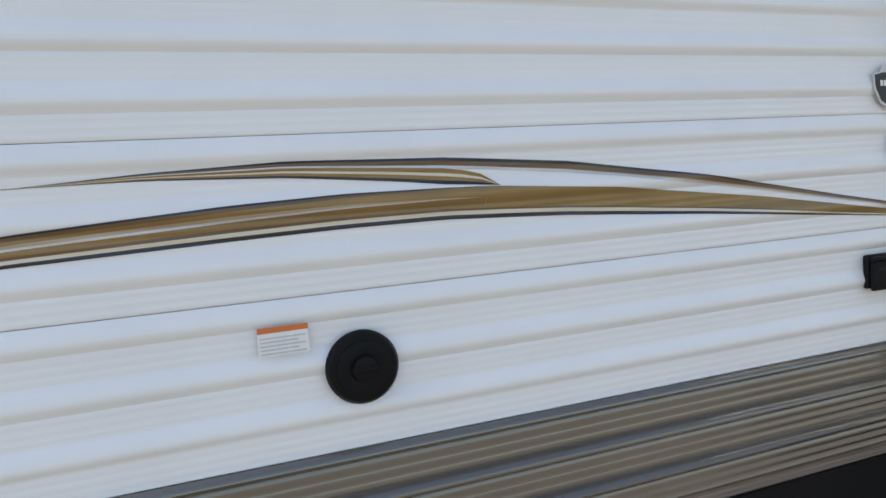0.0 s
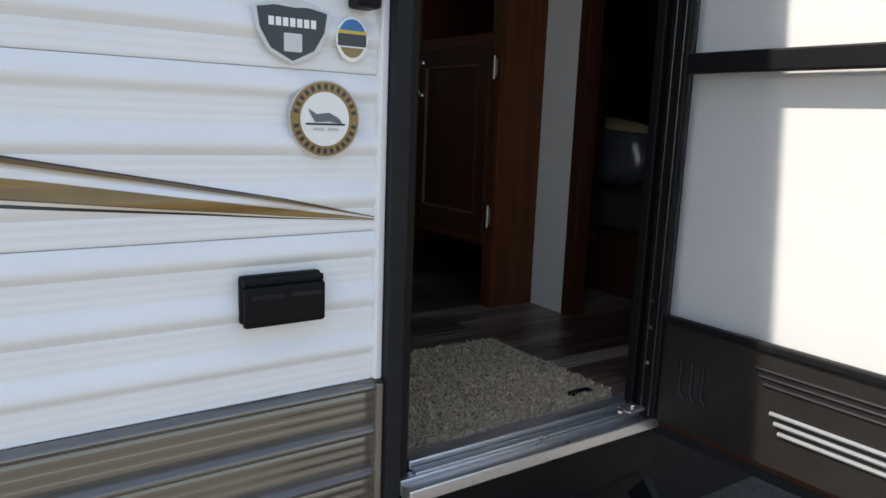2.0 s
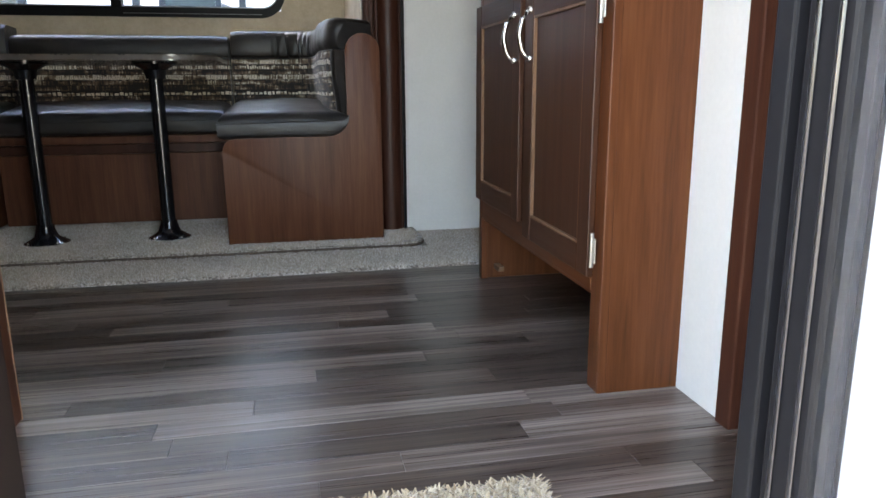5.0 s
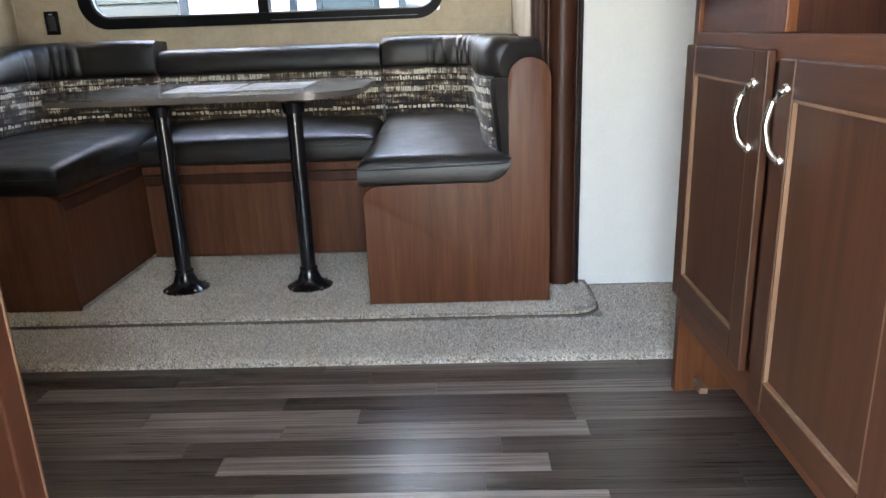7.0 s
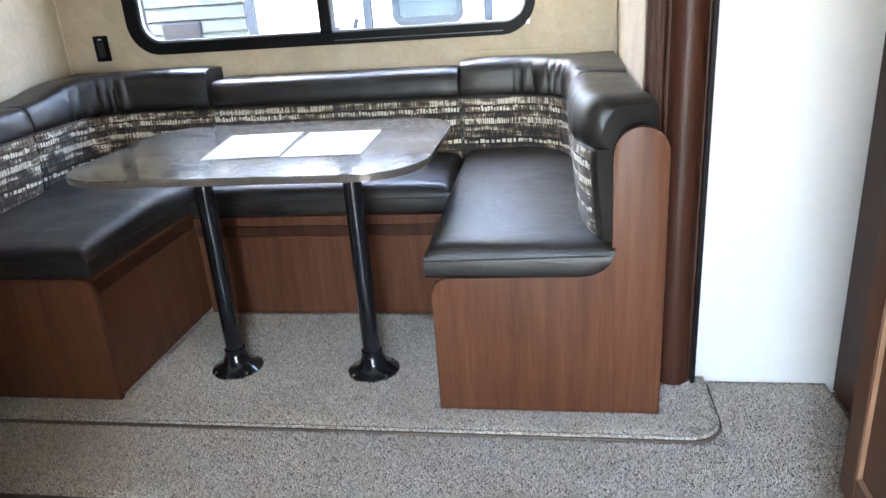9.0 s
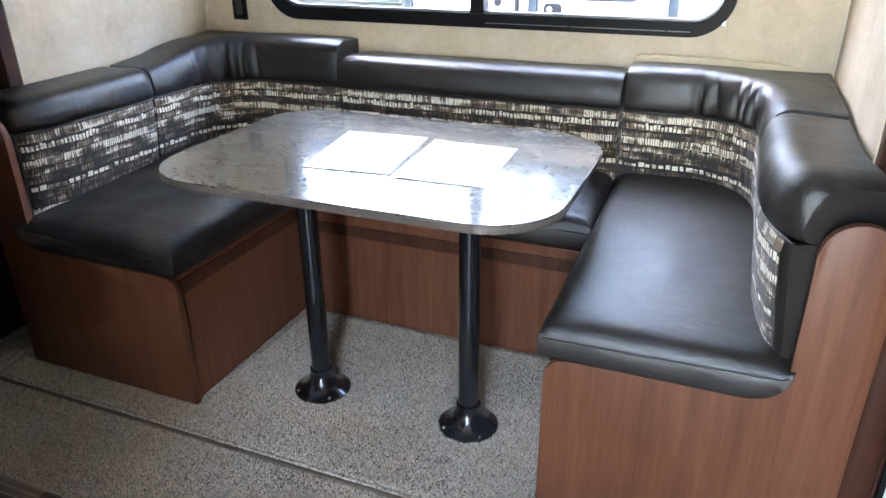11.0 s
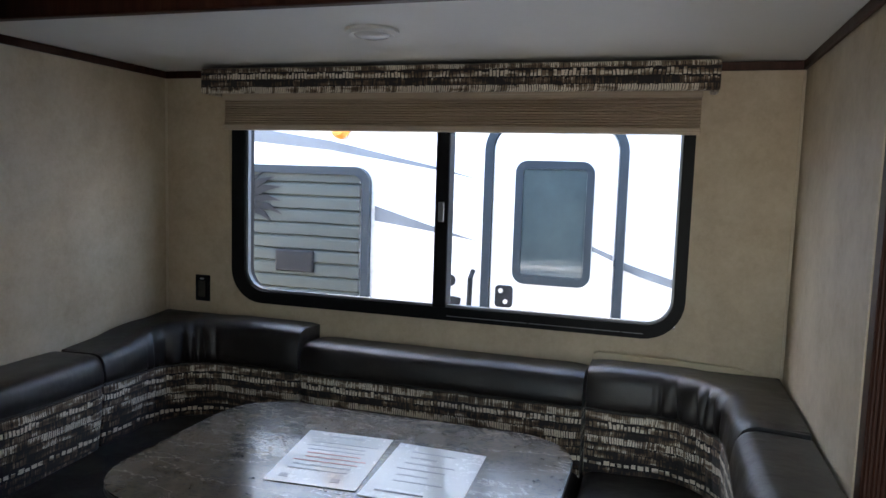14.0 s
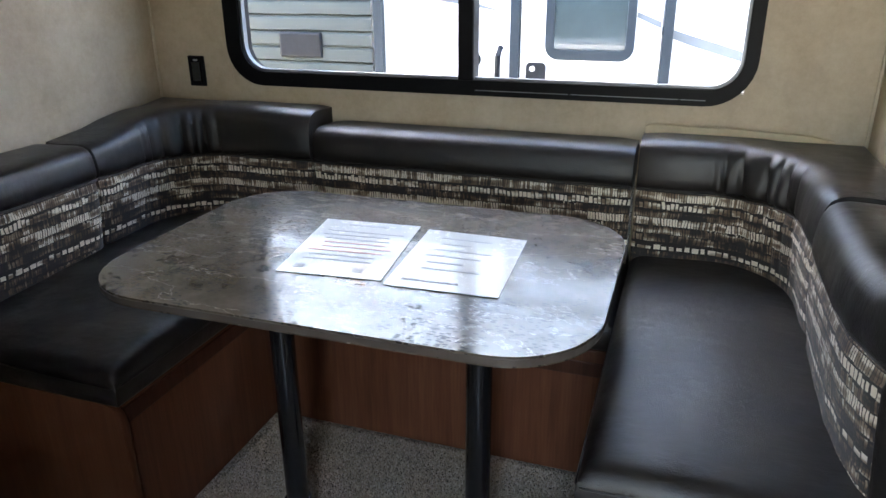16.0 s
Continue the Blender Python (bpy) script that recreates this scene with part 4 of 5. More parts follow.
part("head_rail", box(0.303, 1.994, 4.636, SLIDE_Y - 0.018, 2.508, 2.597, 0.004), SHADE, shade)
part("bottom_rail", box(0.303, 1.994, 4.638, 4.668, 2.398, 2.419, 0.004), SHADE, shade)
part("cord", tube([(0.298, 4.690, 2.40), (0.312, 4.695, 1.95), (0.322, 4.697, 1.752)], 0.0016, 6), LINEN, shade)
outlet = thing("wall_outlet", (0.172, SLIDE_Y, 1.78), "small black wall outlet plate on linen wall", "outlet")
part("plate", box(0.140, 0.206, SLIDE_Y - 0.010, SLIDE_Y - 0.001, 1.728, 1.832, 0.004), BLACK, outlet)
part("socket", box(0.153, 0.193, SLIDE_Y - 0.013, SLIDE_Y - 0.0105, 1.742, 1.812, 0.003), BLACK_GLOSS, outlet)
part("indicator", box(0.165, 0.181, SLIDE_Y - 0.0135, SLIDE_Y - 0.0105, 1.815, 1.820), ALU, outlet)
lamp = thing("ceiling_light", (1.142, 4.09, SLIDE_TOP), "small round white puck light, switched off", "ceiling light")
part("base_ring", lathe([(0.072, 0.0), (0.072, -0.008), (0.060, -0.014), (0.05, -0.012)], (1.142, 4.09, SLIDE_TOP - 0.001), "z", 28), CEILING_WHITE, lamp, "", True)
part("lens", lathe([(0.052, -0.010), (0.042, -0.019), (0.02, -0.024), (0.0, -0.025)], (1.142, 4.09, SLIDE_TOP), "z", 24), plain("frosted_lens", (0.6, 0.6, 0.6), 0.25), lamp, "frosted lens", True)

# ---- tall cabinet beside the door ----
CX, DX = 2.592, 2.572       # face frame and door fronts
cab = thing("tall_cabinet", (2.8, 2.5, FLOOR), "tall cherry-stained cabinet with two raised-panel doors", "cabinet")
CY0, CY1 = 2.045, 3.030
part("end_panel", box(CX, 2.792, CY0, CY0 + 0.016, FLOOR, CEIL - 0.001, 0.002), WOOD, cab, "plain cherry end panel")
part("far_end_panel", box(CX, 3.1, CY1 - 0.016, CY1, FLOOR, CEIL - 0.001, 0.002), WOOD, cab)
part("corner_stile", box(CX - 0.003, CX + 0.018, CY0 - 0.002, CY0 + 0.052, FLOOR + 0.001, CEIL - 0.002, 0.003), WOOD, cab)
part("far_stile", box(CX - 0.003, CX + 0.018, CY1 - 0.03, CY1 + 0.001, FLOOR + 0.001, CEIL - 0.002, 0.003), WOOD, cab)
part("toe_kick", box(2.95, 2.97, CY0 + 0.017, CY1 - 0.017, FLOOR, 0.96), BLACK, cab)
part("floor_board", box(CX + 0.005, 3.1, CY0 + 0.017, CY1 - 0.017, 0.955, 0.972), WOOD_Y, cab)
part("bottom_rail", box(CX - 0.003, CX + 0.018, CY0 + 0.053, CY1 - 0.031, 0.965, 1.035, 0.003), WOOD_Y, cab)
part("middle_rail", box(CX - 0.003, CX + 0.018, CY0 + 0.053, CY1 - 0.031, 1.612, 1.66, 0.003), WOOD_Y, cab)
part("upper_rail", box(CX - 0.003, CX + 0.018, CY0 + 0.053, CY1 - 0.031, 1.84, 1.90, 0.003), WOOD_Y, cab)
part("upper_stile", box(CX - 0.003, CX + 0.018, 2.55, 2.63, 1.661, 1.839, 0.003), WOOD, cab)
part("upper_panel", box(CX + 0.008, CX + 0.020, 2.63, CY1 - 0.031, 1.661, 1.839), WOOD_Y, cab)
part("body", box(CX + 0.021, 3.1, CY0 + 0.017, CY1 - 0.017, 0.973, 1.640), WOOD_DARK, cab)
part("upper_body", box(CX + 0.021, 3.1, CY0 + 0.017, CY1 - 0.017, 1.845, CEIL - 0.002), WOOD_DARK, cab)
part("side_body", box(CX + 0.021, 3.1, 2.56, CY1 - 0.017, 1.641, 1.844), WOOD_DARK, cab)
part("niche_back", box(2.84, 2.86, CY0 + 0.017, 2.559, 1.641, 1.844), WOOD, cab, "red-brown back of the open niche")
part("upper_door", box(DX, CX - 0.004, CY0 + 0.06, CY1 - 0.04, 1.91, CEIL - 0.06, 0.004), WOOD_DOOR, cab)


def cabinet_door(y0, y1, z0, z1, handle_y, hinge_y):
    d = part("door", box(DX, CX - 0.004, y0, y0 + 0.058, z0, z1, 0.003), WOOD_DOOR, cab, "recessed-panel cherry door")
    part("stile", box(DX, CX - 0.004, y1 - 0.058, y1, z0, z1, 0.003), WOOD_DOOR, d)
    part("rail", box(DX + 0.001, CX - 0.004, y0 + 0.0585, y1 - 0.0585, z0, z0 + 0.062, 0.003), WOOD_DOOR_Y, d)
    part("rail", box(DX + 0.001, CX - 0.004, y0 + 0.0585, y1 - 0.0585, z1 - 0.062, z1, 0.003), WOOD_DOOR_Y, d)
    part("panel", box(DX + 0.010, CX - 0.004, y0 + 0.0585, y1 - 0.0585, z0 + 0.0625, z1 - 0.0625), WOOD_DOOR, d)
    inner, outer = rounded(y0 + 0.0625, y1 - 0.0625, z0 + 0.0665, z1 - 0.0665, 0.001, 1), rounded(y0 + 0.057, y1 - 0.057, z0 + 0.061, z1 - 0.061, 0.001, 1)
    part("panel_bead", ring(outer, inner, "x", DX + 0.002, DX + 0.011), WOOD_EDGE, d, "lighter worn bead round the panel")
    if handle_y:
        zs = [(0.0, 0.0), (0.012, 0.006), (0.022, 0.02), (0.028, 0.045), (0.030, 0.058), (0.028, 0.071), (0.022, 0.096), (0.012, 0.110), (0.0, 0.116)]
        h = part("handle", tube([(DX - o, handle_y, 1.460 + z) for o, z in zs], 0.0062, 10), NICKEL, d, "bowed satin nickel pull", True)
        for zz in (1.460, 1.576):
            part("handle_foot", lathe([(0.010, 0.0), (0.010, -0.004), (0.007, -0.008)], (DX, handle_y, zz), "x", 14), NICKEL, h, "", True)
    if hinge_y:
        for zz in (1.066, 1.546):
            hg = part("hinge", box(DX - 0.003, DX - 0.0005, hinge_y - 0.012, hinge_y + 0.012, zz - 0.026, zz + 0.026, 0.001), HINGE, d, "exposed nickel hinge")
            part("hinge_pin", lathe([(0.0045, -0.036), (0.0045, 0.036)], (DX - 0.005, hinge_y, zz), "z", 10), HINGE, hg)
    return d


cabinet_door(2.084, 2.520, 1.000, 1.622, 2.478, 2.050)
cabinet_door(2.568, 3.018, 1.030, 1.634, 2.612, None)
part("catch_block", box(2.62, 2.64, 2.90, 2.955, 0.80, 0.815), WOOD_EDGE, cab)
radio = thing("wall_radio", (CX, 2.86, 1.735), "small silver and black stereo set into the cabinet", "radio")
part("face", box(CX - 0.012, CX + 0.007, 2.768, 3.002, 1.730, 1.792, 0.004), BLACK_GLOSS, radio)
part("display", box(CX - 0.0135, CX - 0.0125, 2.826, 2.921, 1.747, 1.775), GREY_TRIM, radio)
part("knob", lathe([(0.013, 0.0), (0.013, -0.010), (0.010, -0.012)], (CX - 0.012, 2.961, 1.767), "x", 16), ALU, radio, "", True)
for k in range(4):
    part("button", box(CX - 0.0145, CX - 0.0125, 2.781 + 0.01 * (k % 2), 2.788 + 0.01 * (k % 2), 1.738 + 0.012 * k, 1.746 + 0.012 * k), ALU, radio)
part("face_trim", ring(rounded(2.768, 3.002, 1.730, 1.792, 0.006, 3), rounded(2.771, 2.999, 1.733, 1.789, 0.004, 3), "x", CX - 0.0132, CX - 0.0122), GREY_TRIM, radio)

# ---- partition, bedroom doorway and bed ----
structure("partition", box(2.775, 2.820, 1.882, 2.044, FLOOR, CEIL - 0.001), WHITE_WALL, "narrow white wall between cabinet and bedroom door", "wall")
structure("bedroom_door_jamb", box(2.765, 2.825, 1.836, 1.881, FLOOR, CEIL - 0.001, 0.004), WOOD_DARK, "dark cherry bedroom door jamb", "trim")
structure("bedroom_door_head", box(2.775, 2.820, IN_Y + 0.001, 1.835, 2.62, CEIL - 0.001), WHITE_WALL, "white wall above the bedroom doorway", "wall")
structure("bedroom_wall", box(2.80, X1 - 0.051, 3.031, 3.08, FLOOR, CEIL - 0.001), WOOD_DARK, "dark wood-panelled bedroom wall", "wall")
structure("hall_partition", box(2.86, 2.90, 3.081, 3.81, FLOOR - 0.004, CEIL - 0.001), WOOD_DARK, "dark cherry partition at the end of the hall", "wall")
bed = thing("bed", (3.9, 2.1, FLOOR), "made bed in the dark bedroom", "bed")
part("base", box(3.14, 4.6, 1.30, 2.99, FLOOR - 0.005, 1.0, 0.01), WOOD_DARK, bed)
# The mattress colour is near black to carry the unlit bedroom's shade.
part("mattress", cushion(3.10, 4.6, 1.30, 2.98, 1.001, 1.13, 0.04, 0.01), plain("shaded_mattress_cover", (0.022, 0.018, 0.016), 0.8), bed, "", True)
pil = thing("pillow", (3.38, 2.28, 1.13), "tan pillow wrapped in a charcoal plastic bag on the bed", "pillow")


def pillow_shell(z0, z1, grow):
    """A stuffed pillow standing on its edge; keeps the slice between two heights."""
    bm = bmesh.new()
    rows = []
    for i in range(25):
        v = z0 + (z1 - z0) * i / 24
        q = min(0.999, max(-0.999, (v - 1.27) / 0.145))
        r = (1 - abs(q) ** 2.6) ** (1 / 2.6)
        row = []
        for k in range(32):
            a = 2 * math.pi * k / 32
            ca, sa = math.cos(a), math.sin(a)
            px, py = (0.13 + grow) * r * math.copysign(abs(ca) ** 0.8, ca), (0.25 + grow) * r * math.copysign(abs(sa) ** 0.8, sa)
            crease = 0.010 * noise.noise(Vector((px * 16, py * 16, v * 14)))
            row.append(bm.verts.new((3.36 + px + crease, 2.26 + py, v - 0.35 * max(0.0, 0.05 - py) * (v - 1.13))))
        rows.append(row)
    for A, B in zip(rows, rows[1:]):
        for k in range(32):
            bm.faces.new((A[k], A[(k + 1) % 32], B[(k + 1) % 32], B[k]))
    bm.faces.new(rows[0])
    bm.faces.new(rows[-1])
    return bm


part("plastic_bag", pillow_shell(1.131, 1.375, 0.006), PILLOW, pil, "", True)
part("tan_cover", pillow_shell(1.345, 1.4148, 0.0), BEDDING, pil, "", True)

# ---- tall pantry beside the door ----
pantry = thing("pantry_cabinet", (1.0, 1.56, FLOOR), "tall cherry pantry cabinet with a plain end panel by the door", "cabinet")
GX, GY = 1.425, 2.19       # end face and aisle face of the pantry
part("end_panel", box(GX - 0.018, GX - 0.004, IN_Y + 0.016, GY - 0.052, FLOOR, CEIL - 0.001, 0.002), WOOD_GALLEY, pantry, "plain cherry end panel")
part("corner_stile", box(GX - 0.024, GX, GY - 0.0515, GY, FLOOR, CEIL - 0.001, 0.003), WOOD_GALLEY, pantry)
part("edge_strip", box(GX - 0.003, GX + 0.0015, GY - 0.010, GY - 0.006, FLOOR, CEIL - 0.001, 0.001), WOOD_EDGE, pantry, "thin lighter edge strip")
part("carcass", box(-0.20, GX - 0.025, IN_Y + 0.016, GY - 0.02, FLOOR, CEIL - 0.001), WOOD_GALLEY, pantry)
plate = thing("vent_plate", (GX, 2.06, 1.17), "small black vent plate on the pantry end panel", "vent")
part("cover", box(GX - 0.0035, GX + 0.006, 2.000, 2.082, 1.155, 1.255, 0.004), BLACK, plate)
for k in range(5):
    part("slat", box(GX + 0.0065, GX + 0.009, 2.008, 2.074, 1.168 + 0.016 * k, 1.176 + 0.016 * k, 0.001), BLACK_GLOSS, plate)

# ---- entry door opening ----
frame_d = structure("door_1", box(DOOR_L - 0.002, DOOR_L + 0.030, WALL_Y - 0.034, WALL_Y + 0.010, 0.70, DOOR_T, 0.004), TRIM_DARK, "dark metal entry door frame", "door frame")
part("jamb", box(DOOR_L + 0.031, DOOR_L + 0.052, WALL_Y - 0.020, IN_Y + 0.018, 0.742, DOOR_T, 0.004), BRONZE, frame_d)
part("hinge_jamb", box(DOOR_R - 0.008, DOOR_R + 0.002, WALL_Y + 0.004, IN_Y + 0.018, 0.70, DOOR_T, 0.002), BLACK, frame_d)
part("hinge_lip", box(2.348, DOOR_R + 0.002, 1.2095, WALL_Y + 0.003, 0.745, DOOR_T, 0.003), BLACK, frame_d)
part("head", box(DOOR_L, DOOR_R, WALL_Y - 0.034, IN_Y + 0.018, DOOR_T - 0.03, DOOR_T + 0.01, 0.004), TRIM_DARK, frame_d)
for xa in (DOOR_L + 0.03, DOOR_R - 0.008):
    part("inner_casing", box(xa - 0.05 if xa < 2 else xa, xa if xa < 2 else xa + 0.05, IN_Y + 0.001, IN_Y + 0.014, 0.744, DOOR_T), WOOD_DARK, frame_d)
sill = thing("door_sill", (2.06, 1.21, 0.72), "ribbed aluminium door sill with a tread edge", "sill")
part("outer_tread", box(DOOR_L + 0.033, DOOR_R - 0.04, 1.170, 1.200, 0.708, 0.735, 0.003), ALU, sill)
part("channel", box(DOOR_L + 0.033, DOOR_R - 0.046, 1.2005, 1.225, 0.712, 0.742, 0.002), ALU, sill)
part("inner_tread", box(DOOR_L + 0.065, DOOR_R - 0.046, 1.2255, 1.262, 0.7425, 0.760, 0.003), ALU, sill)
for k in range(3):
    part("rib", box(DOOR_L + 0.066, DOOR_R - 0.047, 1.204 + 0.007 * k, 1.207 + 0.007 * k, 0.7425, 0.748), ALU, sill)
part("fascia", box(DOOR_L + 0.033, DOOR_R - 0.04, 1.180, 1.215, 0.60, 0.7075, 0.003), BLACK, sill)
strut = thing("door_check", (2.36, 1.2, 0.76), "zinc door hold-open strut at the sill", "door check")
part("arm", box(2.296, 2.344, 1.168, 1.204, 0.7605, 0.768, 0.002), ALU, strut)
part("bolt", lathe([(0.007, 0.761), (0.007, 0.767), (0.004, 0.769)], (2.286, 1.188, 0), "z", 10), NICKEL, strut, "", True)
part("bolt", lathe([(0.005, 0.7685), (0.005, 0.773)], (2.322, 1.184, 0), "z", 8), NICKEL, strut, "", True)

# the screen door and the main door, swung open together
DOOR_POSE = pose(2.346, 1.195, 0.70, 0, 0, -88.0)      # local x runs from the hinge outwards, local y towards the trailer's rear


def swung(ob):
    ob.matrix_basis = DOOR_POSE
    return ob


def local_part(name, bm, mat, parent, label="", smooth=False):
    ob = part(name, bm, mat, None, label, smooth)
    ob.parent = parent
    return ob


screen = swung(tagged(new("screen_door"), "black-framed insect screen door, standing wide open", "screen door"))
W, H = 0.66, 1.90
local_part("hinge_stile", box(0.0, 0.048, 0.0, 0.022, 0.046, H, 0.004), BLACK, screen)
for off in (0.012, 0.034):
    local_part("stile_bead", box(off, off + 0.005, -0.004, -0.0005, 0.05, H - 0.004, 0.0015), BLACK_GLOSS, screen)
local_part("latch_stile", box(W - 0.05, W, 0.0, 0.022, 0.046, H, 0.004), BLACK, screen)
local_part("top_rail", box(0.0485, W - 0.0505, 0.001, 0.021, H - 0.05, H, 0.004), BLACK, screen)
local_part("mid_rail", box(0.0485, W - 0.0505, -0.001, 0.021, 0.784, 0.824, 0.004), BLACK, screen)
local_part("low_rail", box(0.0485, W - 0.0505, 0.001, 0.021, 0.268, 0.284, 0.003), BLACK, screen)
kick = local_part("kick_panel", box(0.0485, W - 0.0505, 0.008, 0.018, 0.046, 0.2675, 0.002), plain("brown_black_kick_plate", (0.011, 0.009, 0.008), 0.4, 0.0, 30, 0.15, 0.05), screen, "dark kick panel with pressed ribs")
# Lighter grey and cut short: the sun's patch on these ribs is painted in.
for k in range(3):
    local_part("pressed_rib", tube([(0.30 + 0.01 * k, 0.006, 0.153 - 0.017 * k), (W - 0.075, 0.006, 0.153 - 0.017 * k)], 0.0045, 8), GREY_TRIM, kick, "", True)
for k in range(3):
    local_part("pressed_rib", tube([(0.26 + 0.01 * k, 0.0065, 0.232 - 0.014 * k), (W - 0.075, 0.0065, 0.232 - 0.014 * k)], 0.003, 6), TRIM_DARK, kick, "", True)
for k in range(3):
    local_part("pressed_rib", tube([(0.10 + 0.026 * k, 0.007, 0.20), (0.10 + 0.026 * k, 0.006, 0.13), (0.112 + 0.026 * k, 0.007, 0.115)], 0.004, 6), TRIM_DARK, kick, "", True)
for z0, z1 in ((0.2845, 0.7835), (0.8245, H - 0.0505)):
    local_part("screen_mesh", box(0.0485, W - 0.0505, 0.010, 0.0112, z0, z1), SCREEN, screen, "fine grey insect mesh")
for k in range(8):
    zz = (0.17, 0.25, 0.31, 0.36, 0.83, 0.90, 1.3, 1.36)[k]
    local_part("screw", lathe([(0.005, -0.003), (0.003, 0.0)], (0.022, -0.0005, zz), "y", 8), NICKEL, screen)

main_door = swung(tagged(new("entry_door"), "white entry door folded back behind its screen", "door"))
local_part("leaf", box(-0.005, W + 0.01, 0.0540, 0.0880, -0.01, H + 0.01, 0.006), TRIM_DARK, main_door, "dark-edged door core")
local_part("outer_skin", box(0.0, W + 0.005, 0.0885, 0.0905, 0.0, H), WHITE_DOOR, main_door)
local_part("leaf_skin", box(0.03, W - 0.03, 0.0505, 0.0535, 0.02, H - 0.03), WHITE_DOOR, main_door)
local_part("hinge_edge", box(-0.012, 0.024, 0.024, 0.0530, 0.0, H, 0.003), TRIM_DARK, main_door)
local_part("lower_board", box(0.03, W - 0.03, 0.0440, 0.0502, 0.02, 0.25), WOOD_DARK, main_door, "dark lower board")
win = local_part("window_frame", ring(rounded(0.42, 0.60, 0.93, 1.55, 0.03, 6), rounded(0.44, 0.58, 0.95, 1.53, 0.02, 6), "y", 0.0440, 0.0502), WOOD_DARK, main_door, "brown door window frame")
local_part("pane", box(0.44, 0.58, 0.0460, 0.0495, 0.95, 1.53), DARK_GLASS, win)

steps = thing("entry_steps", (2.08, 0.95, 0.0), "black folding metal entry steps under the door", "steps")
for y0, z in ((0.90, 0.49), (0.64, 0.25)):
    part("tread", box(1.80, 2.36, y0, y0 + 0.25, z, z + 0.03, 0.006), BLACK, steps)
for xa in (1.79, 2.35):
    part("side_arm", prism([(1.16, 0.60), (1.20, 0.55), (0.66, 0.0), (0.62, 0.0), (0.62, 0.05)], "x", xa, xa + 0.02), BLACK, steps)

# ---- rug ----
rug = thing("shag_rug", (2.05, 1.48, FLOOR), "tan shag door mat with a black label", "rug")
RX0, RX1, RY0, RY1 = 1.775, 2.352, 1.268, 1.732
part("backing", box(RX0, RX1, RY0, RY1, FLOOR + 0.001, FLOOR + 0.010, 0.003), RUG, rug)
rr = random.Random(7)
verts, faces = [], []
for k in range(26000):
    x, y = RX0 + 0.004 + rr.random() * (RX1 - RX0 - 0.008), RY0 + 0.004 + rr.random() * (RY1 - RY0 - 0.008)
    if 2.245 < x < 2.315 and 1.292 < y < 1.318:
        continue
    a, lean, h, w = rr.random() * 6.283, 0.006 + rr.random() * 0.012, 0.011 + rr.random() * 0.010, 0.0014 + rr.random() * 0.0010
    ax, ay = math.cos(a), math.sin(a)
    b = len(verts)
    for f, ww in ((0.0, w), (0.6, w * 1.1), (1.0, w * 0.6)):
        cx, cy, cz = x + ax * lean * f * f, y + ay * lean * f * f, FLOOR + 0.008 + h * f * (1 - 0.25 * f)
        verts += [(cx - ay * ww, cy + ax * ww, cz), (cx + ay * ww, cy - ax * ww, cz), (cx + ax * ww, cy + ay * ww, cz + 0.0006)]
    for q in (0, 3):
        faces += [(b + q, b + q + 1, b + q + 4, b + q + 3), (b + q + 1, b + q + 2, b + q + 5, b + q + 4), (b + q + 2, b + q, b + q + 3, b + q + 5)]
me = bpy.data.meshes.new("shag")
me.from_pydata(verts, [], faces)


def tuft_material():
    m, n, l, b = material("shag_yarn", 0.9)
    g = n.new("ShaderNodeNewGeometry")
    l.new(ramp(n, l, g.outputs["Random Per Island"], [(0.0, (0.25, 0.18, 0.10)), (0.45, (0.40, 0.31, 0.19)), (0.8, (0.50, 0.41, 0.28)), (1.0, (0.22, 0.15, 0.08))]), b.inputs["Base Color"])
    b.inputs["Sheen Weight"].default_value = 0.3
    return m


me.materials.append(tuft_material())
pile = new("shag", me)
pile.parent, pile.matrix_parent_inverse = rug, Matrix.Translation(-rug.location)
tagged(pile, "", "", "", "stuff")
part("label_tag", box(2.248, 2.313, 1.294, 1.316, FLOOR + 0.010, FLOOR + 0.022, 0.002), BLACK, rug, "black woven label")

# ---- carpet pile ----
def pile_material():
    m, n, l, b = material("carpet_yarn", 0.95)
    g = n.new("ShaderNodeNewGeometry")
    mott = noise_node(n, l, coords(n, l), 6, 4)
    f = math_node(n, l, "MULTIPLY_ADD", mott, 0.30, math_node(n, l, "MULTIPLY", g.outputs["Random Per Island"], 0.72))
    l.new(ramp(n, l, f, [(0.08, (0.24, 0.195, 0.150)), (0.35, (0.37, 0.31, 0.245)), (0.65, (0.50, 0.435, 0.355)), (0.95, (0.66, 0.595, 0.50))]), b.inputs["Base Color"])
    b.inputs["Sheen Weight"].default_value = 0.25
    return m


PILE = pile_material()


